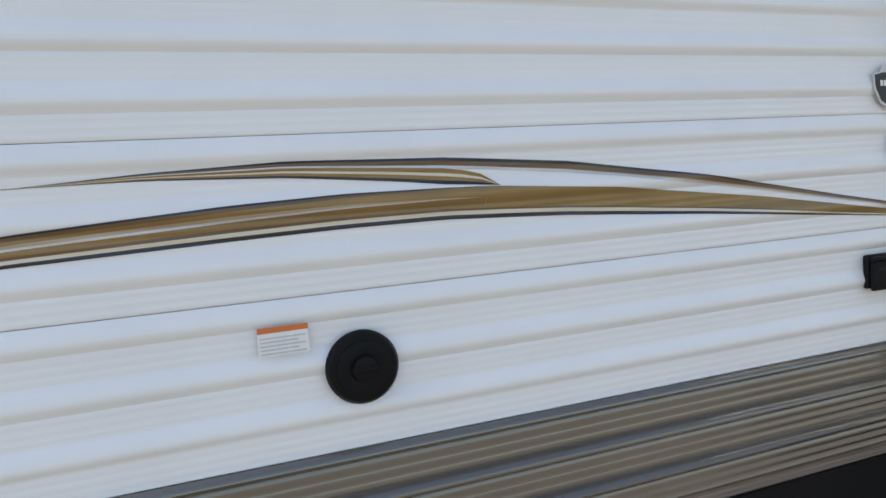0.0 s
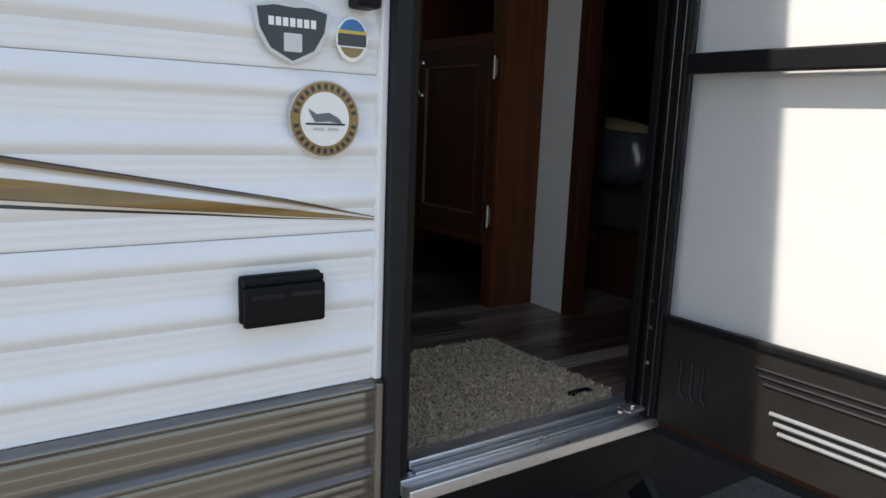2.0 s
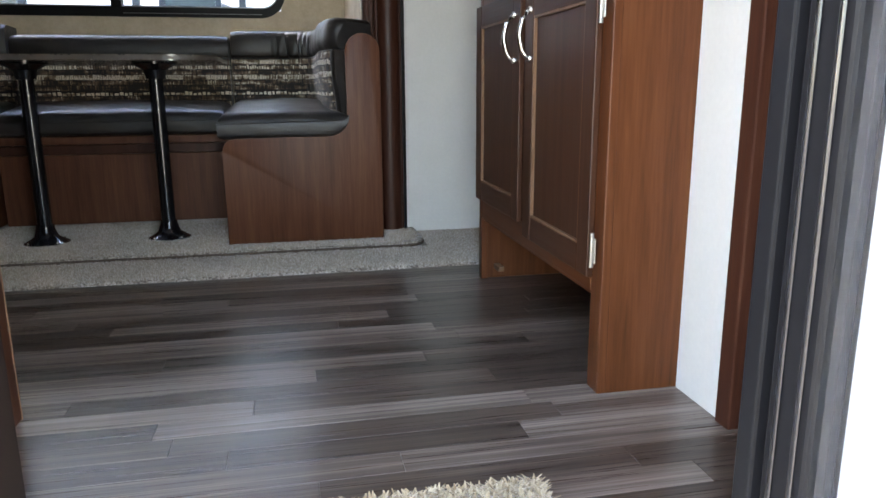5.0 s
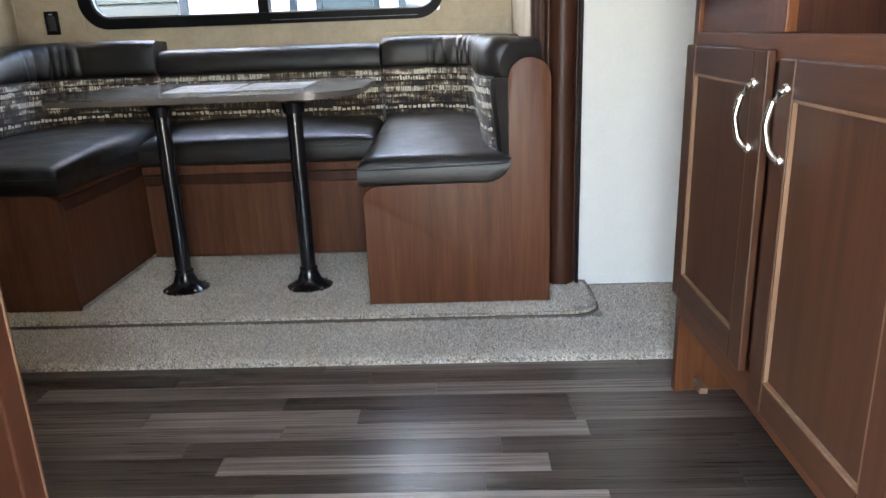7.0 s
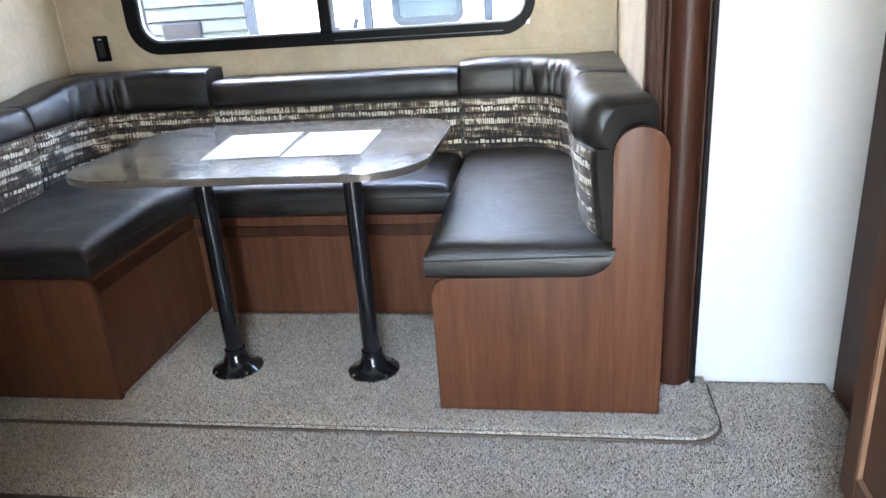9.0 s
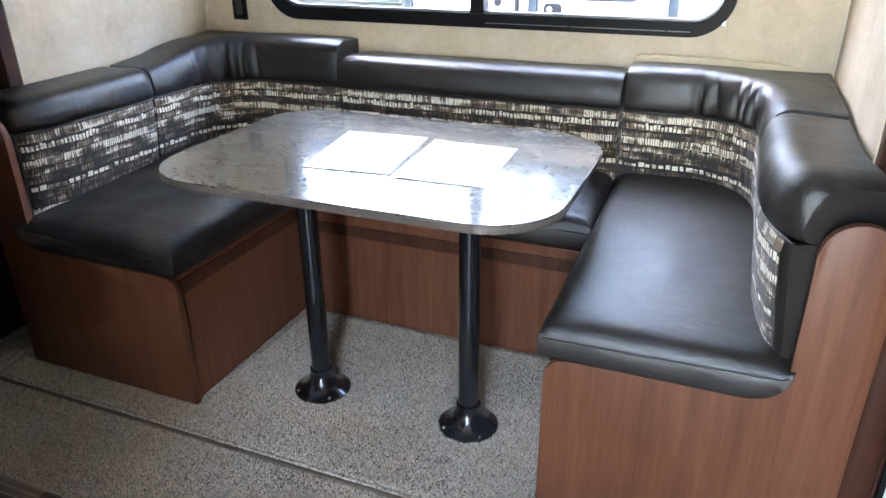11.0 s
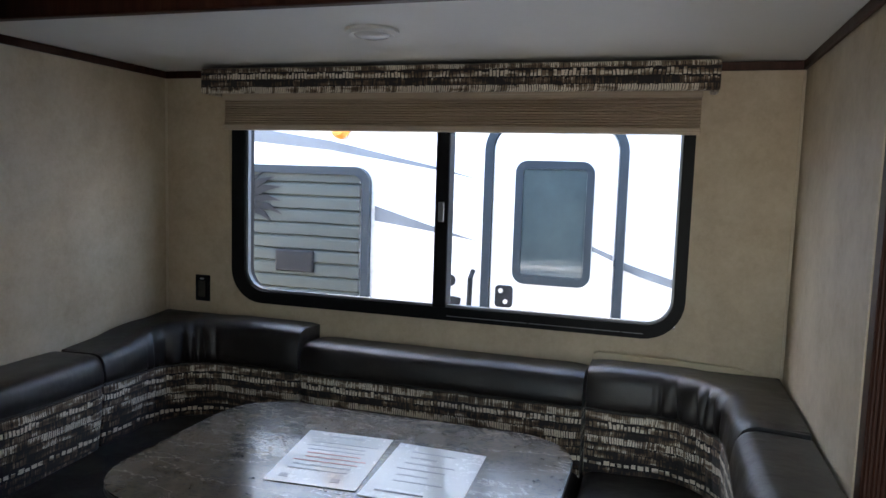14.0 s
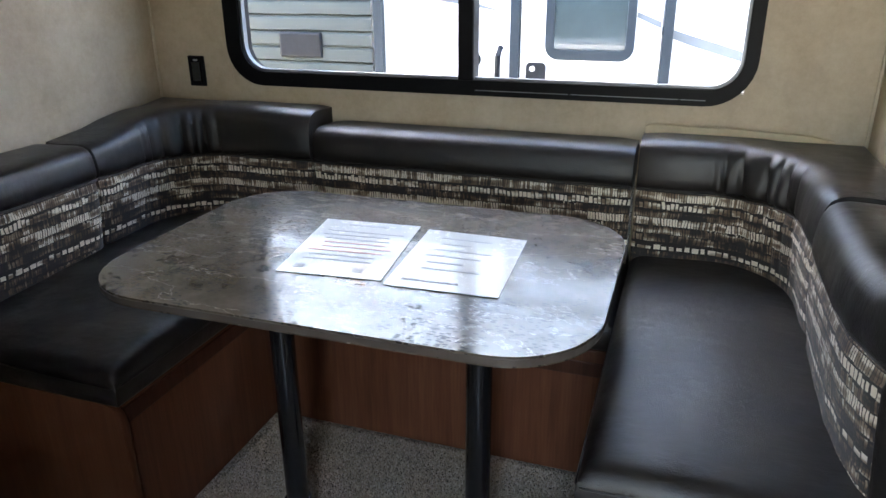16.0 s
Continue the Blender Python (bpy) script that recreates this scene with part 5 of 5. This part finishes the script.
def carpet_pile(parent, fields, z, count, seed):
    """Short leaning tufts, three triangles each, strewn over rectangles of the plan."""
    g = np.random.default_rng(seed)
    total = sum((x1 - x0) * (y1 - y0) for x0, x1, y0, y1 in fields)
    base = []
    for x0, x1, y0, y1 in fields:
        k = int(count * (x1 - x0) * (y1 - y0) / total)
        base.append(np.column_stack((g.uniform(x0, x1, k), g.uniform(y0, y1, k))))
    base = np.vstack(base)
    k = len(base)
    turn, lean, high, wide = g.uniform(0, 2 * math.pi, k), g.uniform(0.0, 0.006, k), g.uniform(0.004, 0.0085, k), g.uniform(0.0024, 0.0042, k)
    lean_way = g.uniform(0, 2 * math.pi, k)
    co = np.empty((k, 4, 3))
    for c in range(3):
        a = turn + c * 2 * math.pi / 3
        co[:, c, 0], co[:, c, 1], co[:, c, 2] = base[:, 0] + wide * np.cos(a), base[:, 1] + wide * np.sin(a), z - 0.001
    co[:, 3, 0], co[:, 3, 1], co[:, 3, 2] = base[:, 0] + lean * np.cos(lean_way), base[:, 1] + lean * np.sin(lean_way), z + high
    first = np.arange(k)[:, None] * 4
    tri = np.concatenate([first + np.array(q) for q in ((0, 1, 3), (1, 2, 3), (2, 0, 3))])
    me = bpy.data.meshes.new("pile")
    me.from_pydata(co.reshape(-1, 3).tolist(), [], tri.tolist())
    me.materials.append(PILE)
    ob = new("pile", me)
    ob.parent = parent
    tagged(ob, "", "", "", "stuff")


carpet_pile(bpy.data.objects["carpet_strip"], [(0.0, 2.83, 3.203, 3.492), (2.50, 2.83, 3.492, 3.80)], 0.762, 62000, 3)
carpet_pile(bpy.data.objects["slide_floor"], [(0.0, 2.40, 3.507, 3.60), (0.703, 1.70, 3.60, 4.21), (2.34, 2.476, 3.60, 3.77), (2.40, 2.455, 3.545, 3.60)], 0.782, 56000, 5)

# ---- things on the outer wall ----
def decal(name, bands, x0, x1, label, category, parent_base, steps=70):
    """Tapered film bands that follow the ribs. bands: lower curve, upper curve, material, x range."""
    t = thing(name, parent_base, label, category)
    for lo, hi, mat, a, b in bands:
        bm = bmesh.new()
        n = max(4, int(steps * (b - a) / (x1 - x0)))
        rows = []
        for i in range(n + 1):
            x = a + (b - a) * i / n
            zl, zh = lo(x), hi(x)
            k = 14
            rows.append([bm.verts.new((x, min(wall_face(zl + (zh - zl) * (j + s) / k) for s in (-0.5, 0.0, 0.5)) - 0.0012, zl + (zh - zl) * j / k)) for j in range(k + 1)])
        for A, B in zip(rows, rows[1:]):
            for j in range(len(A) - 1):
                bm.faces.new((A[j], B[j], B[j + 1], A[j + 1]))
        part("film_band", bm, mat, t, "", True)
    return t


BOT = [(-0.6, 1.250), (-0.156, 1.275), (0.137, 1.285), (0.308, 1.290), (0.485, 1.291), (0.719, 1.281), (1.037, 1.259), (1.538, 1.217), (1.702, 1.207)]
MIDC = [(-0.6, 1.272), (-0.151, 1.319), (-0.012, 1.329), (0.141, 1.339), (0.313, 1.345), (0.484, 1.344), (0.576, 1.342), (0.83, 1.324), (1.185, 1.283), (1.538, 1.232), (1.702, 1.209)]
UPC = [(-0.16, 1.381), (-0.114, 1.383), (0.031, 1.393), (0.229, 1.400), (0.491, 1.394), (0.724, 1.377), (1.039, 1.335), (1.538, 1.248), (1.702, 1.211)]
UPLOW = [(-0.16, 1.380), (-0.114, 1.381), (0.029, 1.382), (0.227, 1.375), (0.407, 1.359), (0.485, 1.350), (0.59, 1.3425)]


def between(a, b, f):
    return lambda x: lerp_curve(a, x) * (1 - f) + lerp_curve(b, x) * f


bands = []
TAN_PRINT = plain("tan_print", (0.42, 0.33, 0.22), 0.35, 0.1, 12, 0.12, 0.03, 0.3)
stack = [(0.0, 0.12, NAVY_PRINT), (0.12, 0.24, CREAM_PRINT), (0.24, 0.34, BROWN_PRINT), (0.34, 0.52, GOLD), (0.52, 0.60, SILVER_PRINT), (0.60, 0.70, TAN_PRINT), (0.70, 0.82, GOLD), (0.82, 0.93, BROWN_PRINT), (0.93, 1.0, NAVY_PRINT)]
MERGED = {0.0: 0.0, 0.12: 0.13, 0.24: 0.26, 0.34: 0.32, 0.52: 0.66, 0.60: 0.66, 0.70: 0.66, 0.82: 1.0, 0.93: 1.0, 1.0: 1.0}


def merging(f):
    """A share of the lower blade whose inner stripes taper away towards the crest."""
    def curve(x):
        k = min(1.0, max(0.0, (x + 0.05) / 0.61))
        g = f + (MERGED[f] - f) * k * k
        return lerp_curve(BOT, x) * (1 - g) + lerp_curve(MIDC, x) * g
    return curve


for f0, f1, m in stack:
    bands.append((merging(f0), merging(f1), m, -0.6, 0.56))
for f0, f1, m in [(0.0, 0.13, NAVY_PRINT), (0.13, 0.26, CREAM_PRINT), (0.26, 0.32, BROWN_PRINT), (0.32, 1.0, GOLD)]:
    bands.append((between(BOT, MIDC, f0), between(BOT, MIDC, f1), m, 0.56, 1.70))


def hook(f):
    """A share of the upper blade that curls down into the lower one at its crest."""
    def curve(x):
        k = 1.0 if x < 0.47 else math.sqrt(max(0.0, 1 - ((x - 0.47) / 0.118) ** 2))
        return lerp_curve(UPLOW, x) + (lerp_curve(UPC, x) - lerp_curve(UPLOW, x)) * f * k
    return curve


for f0, f1, m in [(0.0, 0.14, NAVY_PRINT), (0.14, 0.30, GOLD), (0.30, 0.42, CREAM_PRINT), (0.42, 0.60, GOLD)]:
    bands.append((hook(f0), hook(f1), m, -0.15, 0.588))
for f0, f1, m in [(0.60, 0.70, SILVER_PRINT), (0.70, 0.88, BROWN_PRINT), (0.88, 1.0, NAVY_PRINT)]:
    bands.append((between(UPLOW, UPC, f0), between(UPLOW, UPC, f1), m, -0.15, 0.588))
def spreading(f, g):
    """A share of the upper blade that widens along the tail."""
    def curve(x):
        k = min(1.0, max(0.0, (x - 0.588) / 0.6))
        h = f + (g - f) * k
        return lerp_curve(MIDC, x) * (1 - h) + lerp_curve(UPC, x) * h
    return curve


for a0, a1, b0, b1, m in [(0.60, 0.70, 0.44, 0.54, SILVER_PRINT), (0.70, 0.701, 0.54, 0.66, TAN_PRINT), (0.701, 0.88, 0.66, 0.90, BROWN_PRINT), (0.88, 1.0, 0.90, 1.0, NAVY_PRINT)]:
    bands.append((spreading(a0, b0), spreading(a1, b1), m, 0.588, 1.70))
decal("swoosh_decal", bands, -0.6, 1.70, "long gold, brown and navy swoosh film on the siding", "decal", (0.6, WALL_Y, 1.3))

Y0 = WALL_Y - 0.0110
label = thing("warning_label", (0.20, Y0, 1.13), "small white warning label with an orange header", "label")
part("card", box(0.163, 0.240, Y0 - 0.001, Y0, 1.106, 1.151), PAPER, label)
part("header", box(0.163, 0.240, Y0 - 0.002, Y0 - 0.0012, 1.142, 1.151), ORANGE, label)
for k in range(5):
    part("print_line", box(0.166, 0.236 - 0.012 * (k % 2), Y0 - 0.002, Y0 - 0.0012, 1.109 + 0.006 * k, 1.1112 + 0.006 * k), INK, label)
cap = thing("fill_cap", (0.322, WALL_Y, 1.066), "round black fuel-style water fill cap", "cap")
part("flange", lathe([(0.060, 0.0), (0.060, -0.006), (0.055, -0.013), (0.047, -0.015)], (0.322, WALL_Y - 0.008, 1.068), "y", 36), BLACK, cap, "", True)
part("lid", lathe([(0.045, -0.006), (0.045, -0.018), (0.038, -0.021), (0.022, -0.018), (0.020, -0.024), (0.012, -0.026)], (0.322, WALL_Y - 0.008, 1.068), "y", 28), BLACK, cap, "", True)
grip = part("grip", box(0.300, 0.344, WALL_Y - 0.036, WALL_Y - 0.026, 1.061, 1.075, 0.004), BLACK, cap)
boxo = thing("exterior_outlet", (1.522, WALL_Y, 1.1), "black weatherproof exterior outlet box with a hinged lid", "outlet box")
part("back_box", box(1.458, 1.588, WALL_Y - 0.017, WALL_Y - 0.002, 1.062, 1.136, 0.005), BLACK, boxo)
part("lid", box(1.459, 1.590, WALL_Y - 0.031, WALL_Y - 0.0175, 1.058, 1.122, 0.006), BLACK, boxo)
part("lid_hinge", tube([(1.46, WALL_Y - 0.023, 1.127), (1.586, WALL_Y - 0.023, 1.127)], 0.006, 8), BLACK, boxo, "", True)
for xa in (1.470, 1.532):
    part("lid_groove", box(xa, xa + 0.05, WALL_Y - 0.0325, WALL_Y - 0.0312, 1.102, 1.109), TRIM_DARK, boxo)

YB = WALL_Y - 0.0115


def flat(name, outline, mat, parent, level, label=""):
    return part(name, prism(outline, "y", YB - 0.0006 * level - 0.0005, YB - 0.0006 * level), mat, parent, label)


def ellipse(cx, cz, a, b, n=40):
    return [(cx + a * math.cos(2 * math.pi * k / n), cz + b * math.sin(2 * math.pi * k / n)) for k in range(n)]


def shield_outline(cx, zt, w, h):
    return [(cx - w, zt - 0.06 * h), (cx - 0.55 * w, zt), (cx, zt + 0.03 * h), (cx + 0.55 * w, zt), (cx + w, zt - 0.06 * h), (cx + 0.92 * w, zt - 0.42 * h), (cx + 0.62 * w, zt - 0.78 * h), (cx, zt - h), (cx - 0.62 * w, zt - 0.78 * h), (cx - 0.92 * w, zt - 0.42 * h)]


sh = thing("shield_badge", (1.542, YB, 1.49), "silver-edged black shield sticker", "sticker")
flat("edge", shield_outline(1.542, 1.530, 0.061, 0.085), SILVER_PRINT, sh, 0)
flat("field", shield_outline(1.542, 1.527, 0.054, 0.076), NAVY_PRINT, sh, 1)
flat("crest", [(1.500, 1.528), (1.515, 1.545), (1.548, 1.540), (1.585, 1.530), (1.545, 1.526)], SILVER_PRINT, sh, 2)
for k in range(7):
    flat("print_mark", [(1.505 + 0.0108 * k, 1.499), (1.513 + 0.0108 * k, 1.499), (1.513 + 0.0108 * k, 1.511), (1.505 + 0.0108 * k, 1.511)], PAPER, sh, 2)
flat("square_mark", rounded(1.528, 1.556, 1.464, 1.490, 0.002, 2), SILVER_PRINT, sh, 2)
bd = thing("round_badge", (1.638, YB, 1.49), "small blue, yellow and black oval sticker", "sticker")
flat("edge", ellipse(1.638, 1.490, 0.027, 0.033), PAPER, bd, 0)
flat("upper", [p for p in ellipse(1.638, 1.490, 0.024, 0.030) if p[1] > 1.499], BLUE_PRINT, bd, 1)
flat("band", rounded(1.614, 1.662, 1.480, 1.498, 0.002, 2), NAVY_PRINT, bd, 1)
flat("stripe", rounded(1.614, 1.662, 1.4985, 1.503, 0.001, 2), YELLOW_PRINT, bd, 2)
flat("lower", [p for p in ellipse(1.638, 1.490, 0.022, 0.027) if p[1] < 1.478], GOLD, bd, 1)
sl = thing("round_seal", (1.594, YB, 1.369), "round gold-ringed seal sticker with a bird-like emblem", "sticker")
flat("rim", ellipse(1.594, 1.369, 0.0585, 0.0585), SILVER_PRINT, sl, 0)
part("gold_ring", ring(ellipse(1.594, 1.369, 0.056, 0.056), ellipse(1.594, 1.369, 0.041, 0.041), "y", YB - 0.0018, YB - 0.0008), GOLD, sl)
flat("centre", ellipse(1.594, 1.369, 0.0405, 0.0405), PAPER, sl, 1)
for k in range(28):
    if k in (0, 14):
        continue
    a = 2 * math.pi * k / 28
    c, s = math.cos(a), math.sin(a)
    q = [(1.594 + r * c - w * s, 1.369 + r * s + w * c) for r, w in ((0.0445, -0.0026), (0.0525, -0.0030), (0.0525, 0.0030), (0.0445, 0.0026))]
    part("print_mark", prism(q, "y", YB - 0.0024, YB - 0.0019), NAVY_PRINT, sl)
flat("emblem", [(1.566, 1.384), (1.580, 1.376), (1.600, 1.379), (1.616, 1.371), (1.623, 1.362), (1.600, 1.366), (1.578, 1.364), (1.572, 1.372)], DECAL_GREY, sl, 3)
flat("emblem_line", [(1.562, 1.360), (1.627, 1.360), (1.627, 1.363), (1.562, 1.363)], NAVY_PRINT, sl, 3)
for xa in (1.574, 1.598):
    flat("print_mark", [(xa, 1.352), (xa + 0.018, 1.352), (xa + 0.018, 1.356), (xa, 1.356)], INK, sl, 3)
grab = thing("grab_handle", (1.66, WALL_Y, 1.55), "black folding grab handle beside the door", "grab handle")
part("foot", box(1.632, 1.672, WALL_Y - 0.045, WALL_Y - 0.004, 1.535, 1.575, 0.006), BLACK, grab)
part("bar", tube([(1.652, WALL_Y - 0.035, 1.56), (1.664, WALL_Y - 0.055, 1.62), (1.672, WALL_Y - 0.06, 1.75), (1.672, WALL_Y - 0.06, 2.1), (1.655, WALL_Y - 0.01, 2.16)], 0.014, 10), BLACK, grab, "", True)

# Unseen roll and gutter, added to shade the hinge side of the open doors.
awning = thing("awning", (0.8, 1.14, 2.80), "unseen rolled-up awning tube along the trailer's roof edge", "awning")
part("roller", lathe([(0.055, -2.6), (0.060, -2.58), (0.060, 4.2), (0.055, 4.22)], (0, 1.135, 2.885), "x", 24), SIDING, awning, "", True)
part("gutter", box(-2.58, 4.18, 1.150, WALL_Y - 0.012, 2.862, 2.925, 0.006), SIDING, awning, "white rain gutter behind the roll")
for xa in (-2.5, 4.1):
    part("bracket", box(xa, xa + 0.05, 1.135, WALL_Y + 0.002, 2.80, 2.93, 0.004), TRIM_DARK, awning)

# ---- the next trailer, seen through the window ----
NY = 5.85
near = thing("parked_trailer", (1.0, NY + 1.2, 0.0), "white travel trailer with grey swooshes parked alongside", "trailer")


def neighbour_face(z):
    return NY - siding_profile(z, 3.1, 0.0833, 0.006)


bm = bmesh.new()
rows = []
for i in range(331):
    z = 0.55 + 2.65 * i / 330
    rows.append((bm.verts.new((-5.0, neighbour_face(z), z)), bm.verts.new((6.0, neighbour_face(z), z))))
for A, B in zip(rows, rows[1:]):
    bm.faces.new((A[0], A[1], B[1], B[0]))
part("wall", bm, SIDING, near, "", True)
part("body", box(-5.0, 6.0, NY + 0.01, NY + 2.4, 0.55, 3.2, 0.01), SIDING, near)
part("roof", box(-5.05, 6.05, NY - 0.05, NY + 2.45, 3.201, 3.30, 0.03), SIDING, near)
part("skirt", box(-5.0, 6.0, NY - 0.012, NY + 0.009, 0.50, 1.0), SIDING_GREY, near)
for xa in (-3.2, 4.2):
    w = part("wheel", lathe([(0.30, 0.0), (0.33, 0.03), (0.33, 0.18), (0.30, 0.21)], (xa, NY + 0.05, 0.33), "y", 28), BLACK, near, "", True)
    part("rim", lathe([(0.19, -0.012), (0.17, 0.01), (0.05, 0.02)], (xa, NY + 0.04, 0.33), "y", 20), ALU, w, "", True)
bay = part("bay_face", ring(rounded(-1.6, 0.400, 0.9, 2.288, 0.09), rounded(-1.555, 0.358, 0.945, 2.245, 0.065), "y", NY - 0.045, NY - 0.008), BLUE_GREY, near, "grey trimmed slide-out face with rounded corners")
bm = bmesh.new()
rows = []
for i in range(241):
    z = 0.95 + 1.30 * i / 240
    q = (z - 0.95) / 0.0735 % 1
    y = NY - 0.014 - 0.018 * (1 - 0.25 * q if q < 0.76 else 0.81 - 0.81 * (q - 0.76) / 0.21 if q < 0.97 else (q - 0.97) * 33)
    rows.append([bm.verts.new((-1.55 + 0.061 * k * 1.0, y, z + 0.012 * math.sin(0.9 * k * 0.061 + 1.2) * (0.4 if k > 24 else 0.2))) for k in range(32)])
for A, B in zip(rows, rows[1:]):
    for k in range(31):
        bm.faces.new((A[k], A[k + 1], B[k + 1], B[k]))
part("ribbed_skin", bm, SIDING_GREY, bay, "", True)
part("vent_hatch", box(-0.165, 0.075, NY - 0.045, NY - 0.022, 1.70, 1.825, 0.012), TRIM_DARK, bay, "dark rectangular hatch")
for ang, ln in ((52, 0.26), (38, 0.30), (24, 0.31), (8, 0.29), (-8, 0.30), (-22, 0.26)):
    ca, sa = math.cos(radians(ang)), math.sin(radians(ang))
    blade = [(0.0, 0.0), (0.35, 0.10), (0.7, 0.11), (1.0, -0.06), (0.7, -0.02), (0.35, -0.04)]
    part("leaf_print", prism([(-0.42 + ln * (u * ca - v * sa), 2.07 + ln * (u * sa + v * ca) * 0.9) for u, v in blade], "y", NY - 0.037, NY - 0.0335), TRIM_DARK, bay)
marker = part("marker_light", lathe([(0.055, 0.0), (0.055, -0.02), (0.035, -0.045), (0.0, -0.05)], (0.215, NY - 0.008, 2.49), "y", 20), AMBER, near, "amber marker light", True)
for pts in ([(-1.2, 2.62), (-0.38, 2.50), (0.16, 2.425), (0.76, 2.30), (1.02, 2.235), (0.76, 2.285), (0.16, 2.375), (-0.38, 2.42), (-1.2, 2.48)],
            [(0.42, 2.085), (0.70, 2.005), (1.0, 1.925), (0.70, 1.970), (0.42, 2.005)],
            [(1.60, 1.90), (1.80, 1.84), (2.06, 1.765), (2.4, 1.62), (2.06, 1.725), (1.80, 1.80), (1.60, 1.87)]):
    part("swoosh", prism(pts, "y", NY - 0.009, NY - 0.0075), DECAL_GREY, near)
door = part("door", prism(rounded(1.072, 1.678, 0.72, 2.505, 0.11), "y", NY - 0.022, NY - 0.008), SIDING, near, "white door with a rounded top")
part("door_frame", ring(rounded(1.024, 1.726, 0.68, 2.553, 0.16), rounded(1.066, 1.684, 0.716, 2.511, 0.115), "y", NY - 0.040, NY - 0.008), BLUE_GREY, door, "grey door frame")
part("window_frame", ring(rounded(1.184, 1.570, 1.728, 2.343, 0.06), rounded(1.222, 1.534, 1.772, 2.303, 0.02), "y", NY - 0.036, NY - 0.0225), BLUE_GREY, door, "grey window frame")
part("pane", box(1.223, 1.533, NY - 0.030, NY - 0.024, 1.773, 2.302), DARK_GLASS, door)
part("door_swoosh", prism([(1.572, 1.935), (1.674, 1.895), (1.674, 1.868), (1.572, 1.912)], "y", NY - 0.0236, NY - 0.0225), DECAL_GREY, door)
part("lock_plate", prism(rounded(1.100, 1.190, 1.60, 1.712, 0.02), "y", NY - 0.032, NY - 0.0225), TRIM_DARK, door, "dark lock plate")
for dx, zz in ((0.03, 1.685), (0.055, 1.63)):
    part("lock", lathe([(0.012, 0.0), (0.012, -0.006)], (1.10 + dx, NY - 0.032, zz), "y", 14), ALU, door)
part("grab_bar", tube([(0.978, NY - 0.02, 1.775), (0.972, NY - 0.05, 1.74), (0.965, NY - 0.05, 1.3), (0.965, NY - 0.01, 1.25)], 0.014, 8), TRIM_DARK, near, "dark grab bar", True)
part("badge", prism(ellipse(0.86, 1.715, 0.022, 0.03, 16), "y", NY - 0.010, NY - 0.0075), TRIM_DARK, near)
part("badge", prism(shield_outline(0.865, 1.63, 0.05, 0.08), "y", NY - 0.010, NY - 0.0075), TRIM_DARK, near)

# ---- floor planks ----
pr = random.Random(11)
plank_meshes = {}
floor_ob = bpy.data.objects["subfloor"]


def plank_mesh(length):
    if length not in plank_meshes:
        bm = box(0, length - 0.0006, 0.0003, 0.0697, -0.006, 0.0, 0.0004, 1)
        me = bpy.data.meshes.new("plank")
        bm.to_mesh(me)
        bm.free()
        me.materials.append(PLANK)
        plank_meshes[length] = me
    return plank_meshes[length]


y = 1.263
while y < 3.20:
    x = -0.5 - pr.random() * 0.5
    while x < 3.0:
        ln = pr.choice((0.55, 0.75, 0.90, 1.10))
        ob = new("plank", plank_mesh(ln))
        ob.location = (x, y, FLOOR)
        ob.parent = floor_ob
        x += ln
    y += 0.07
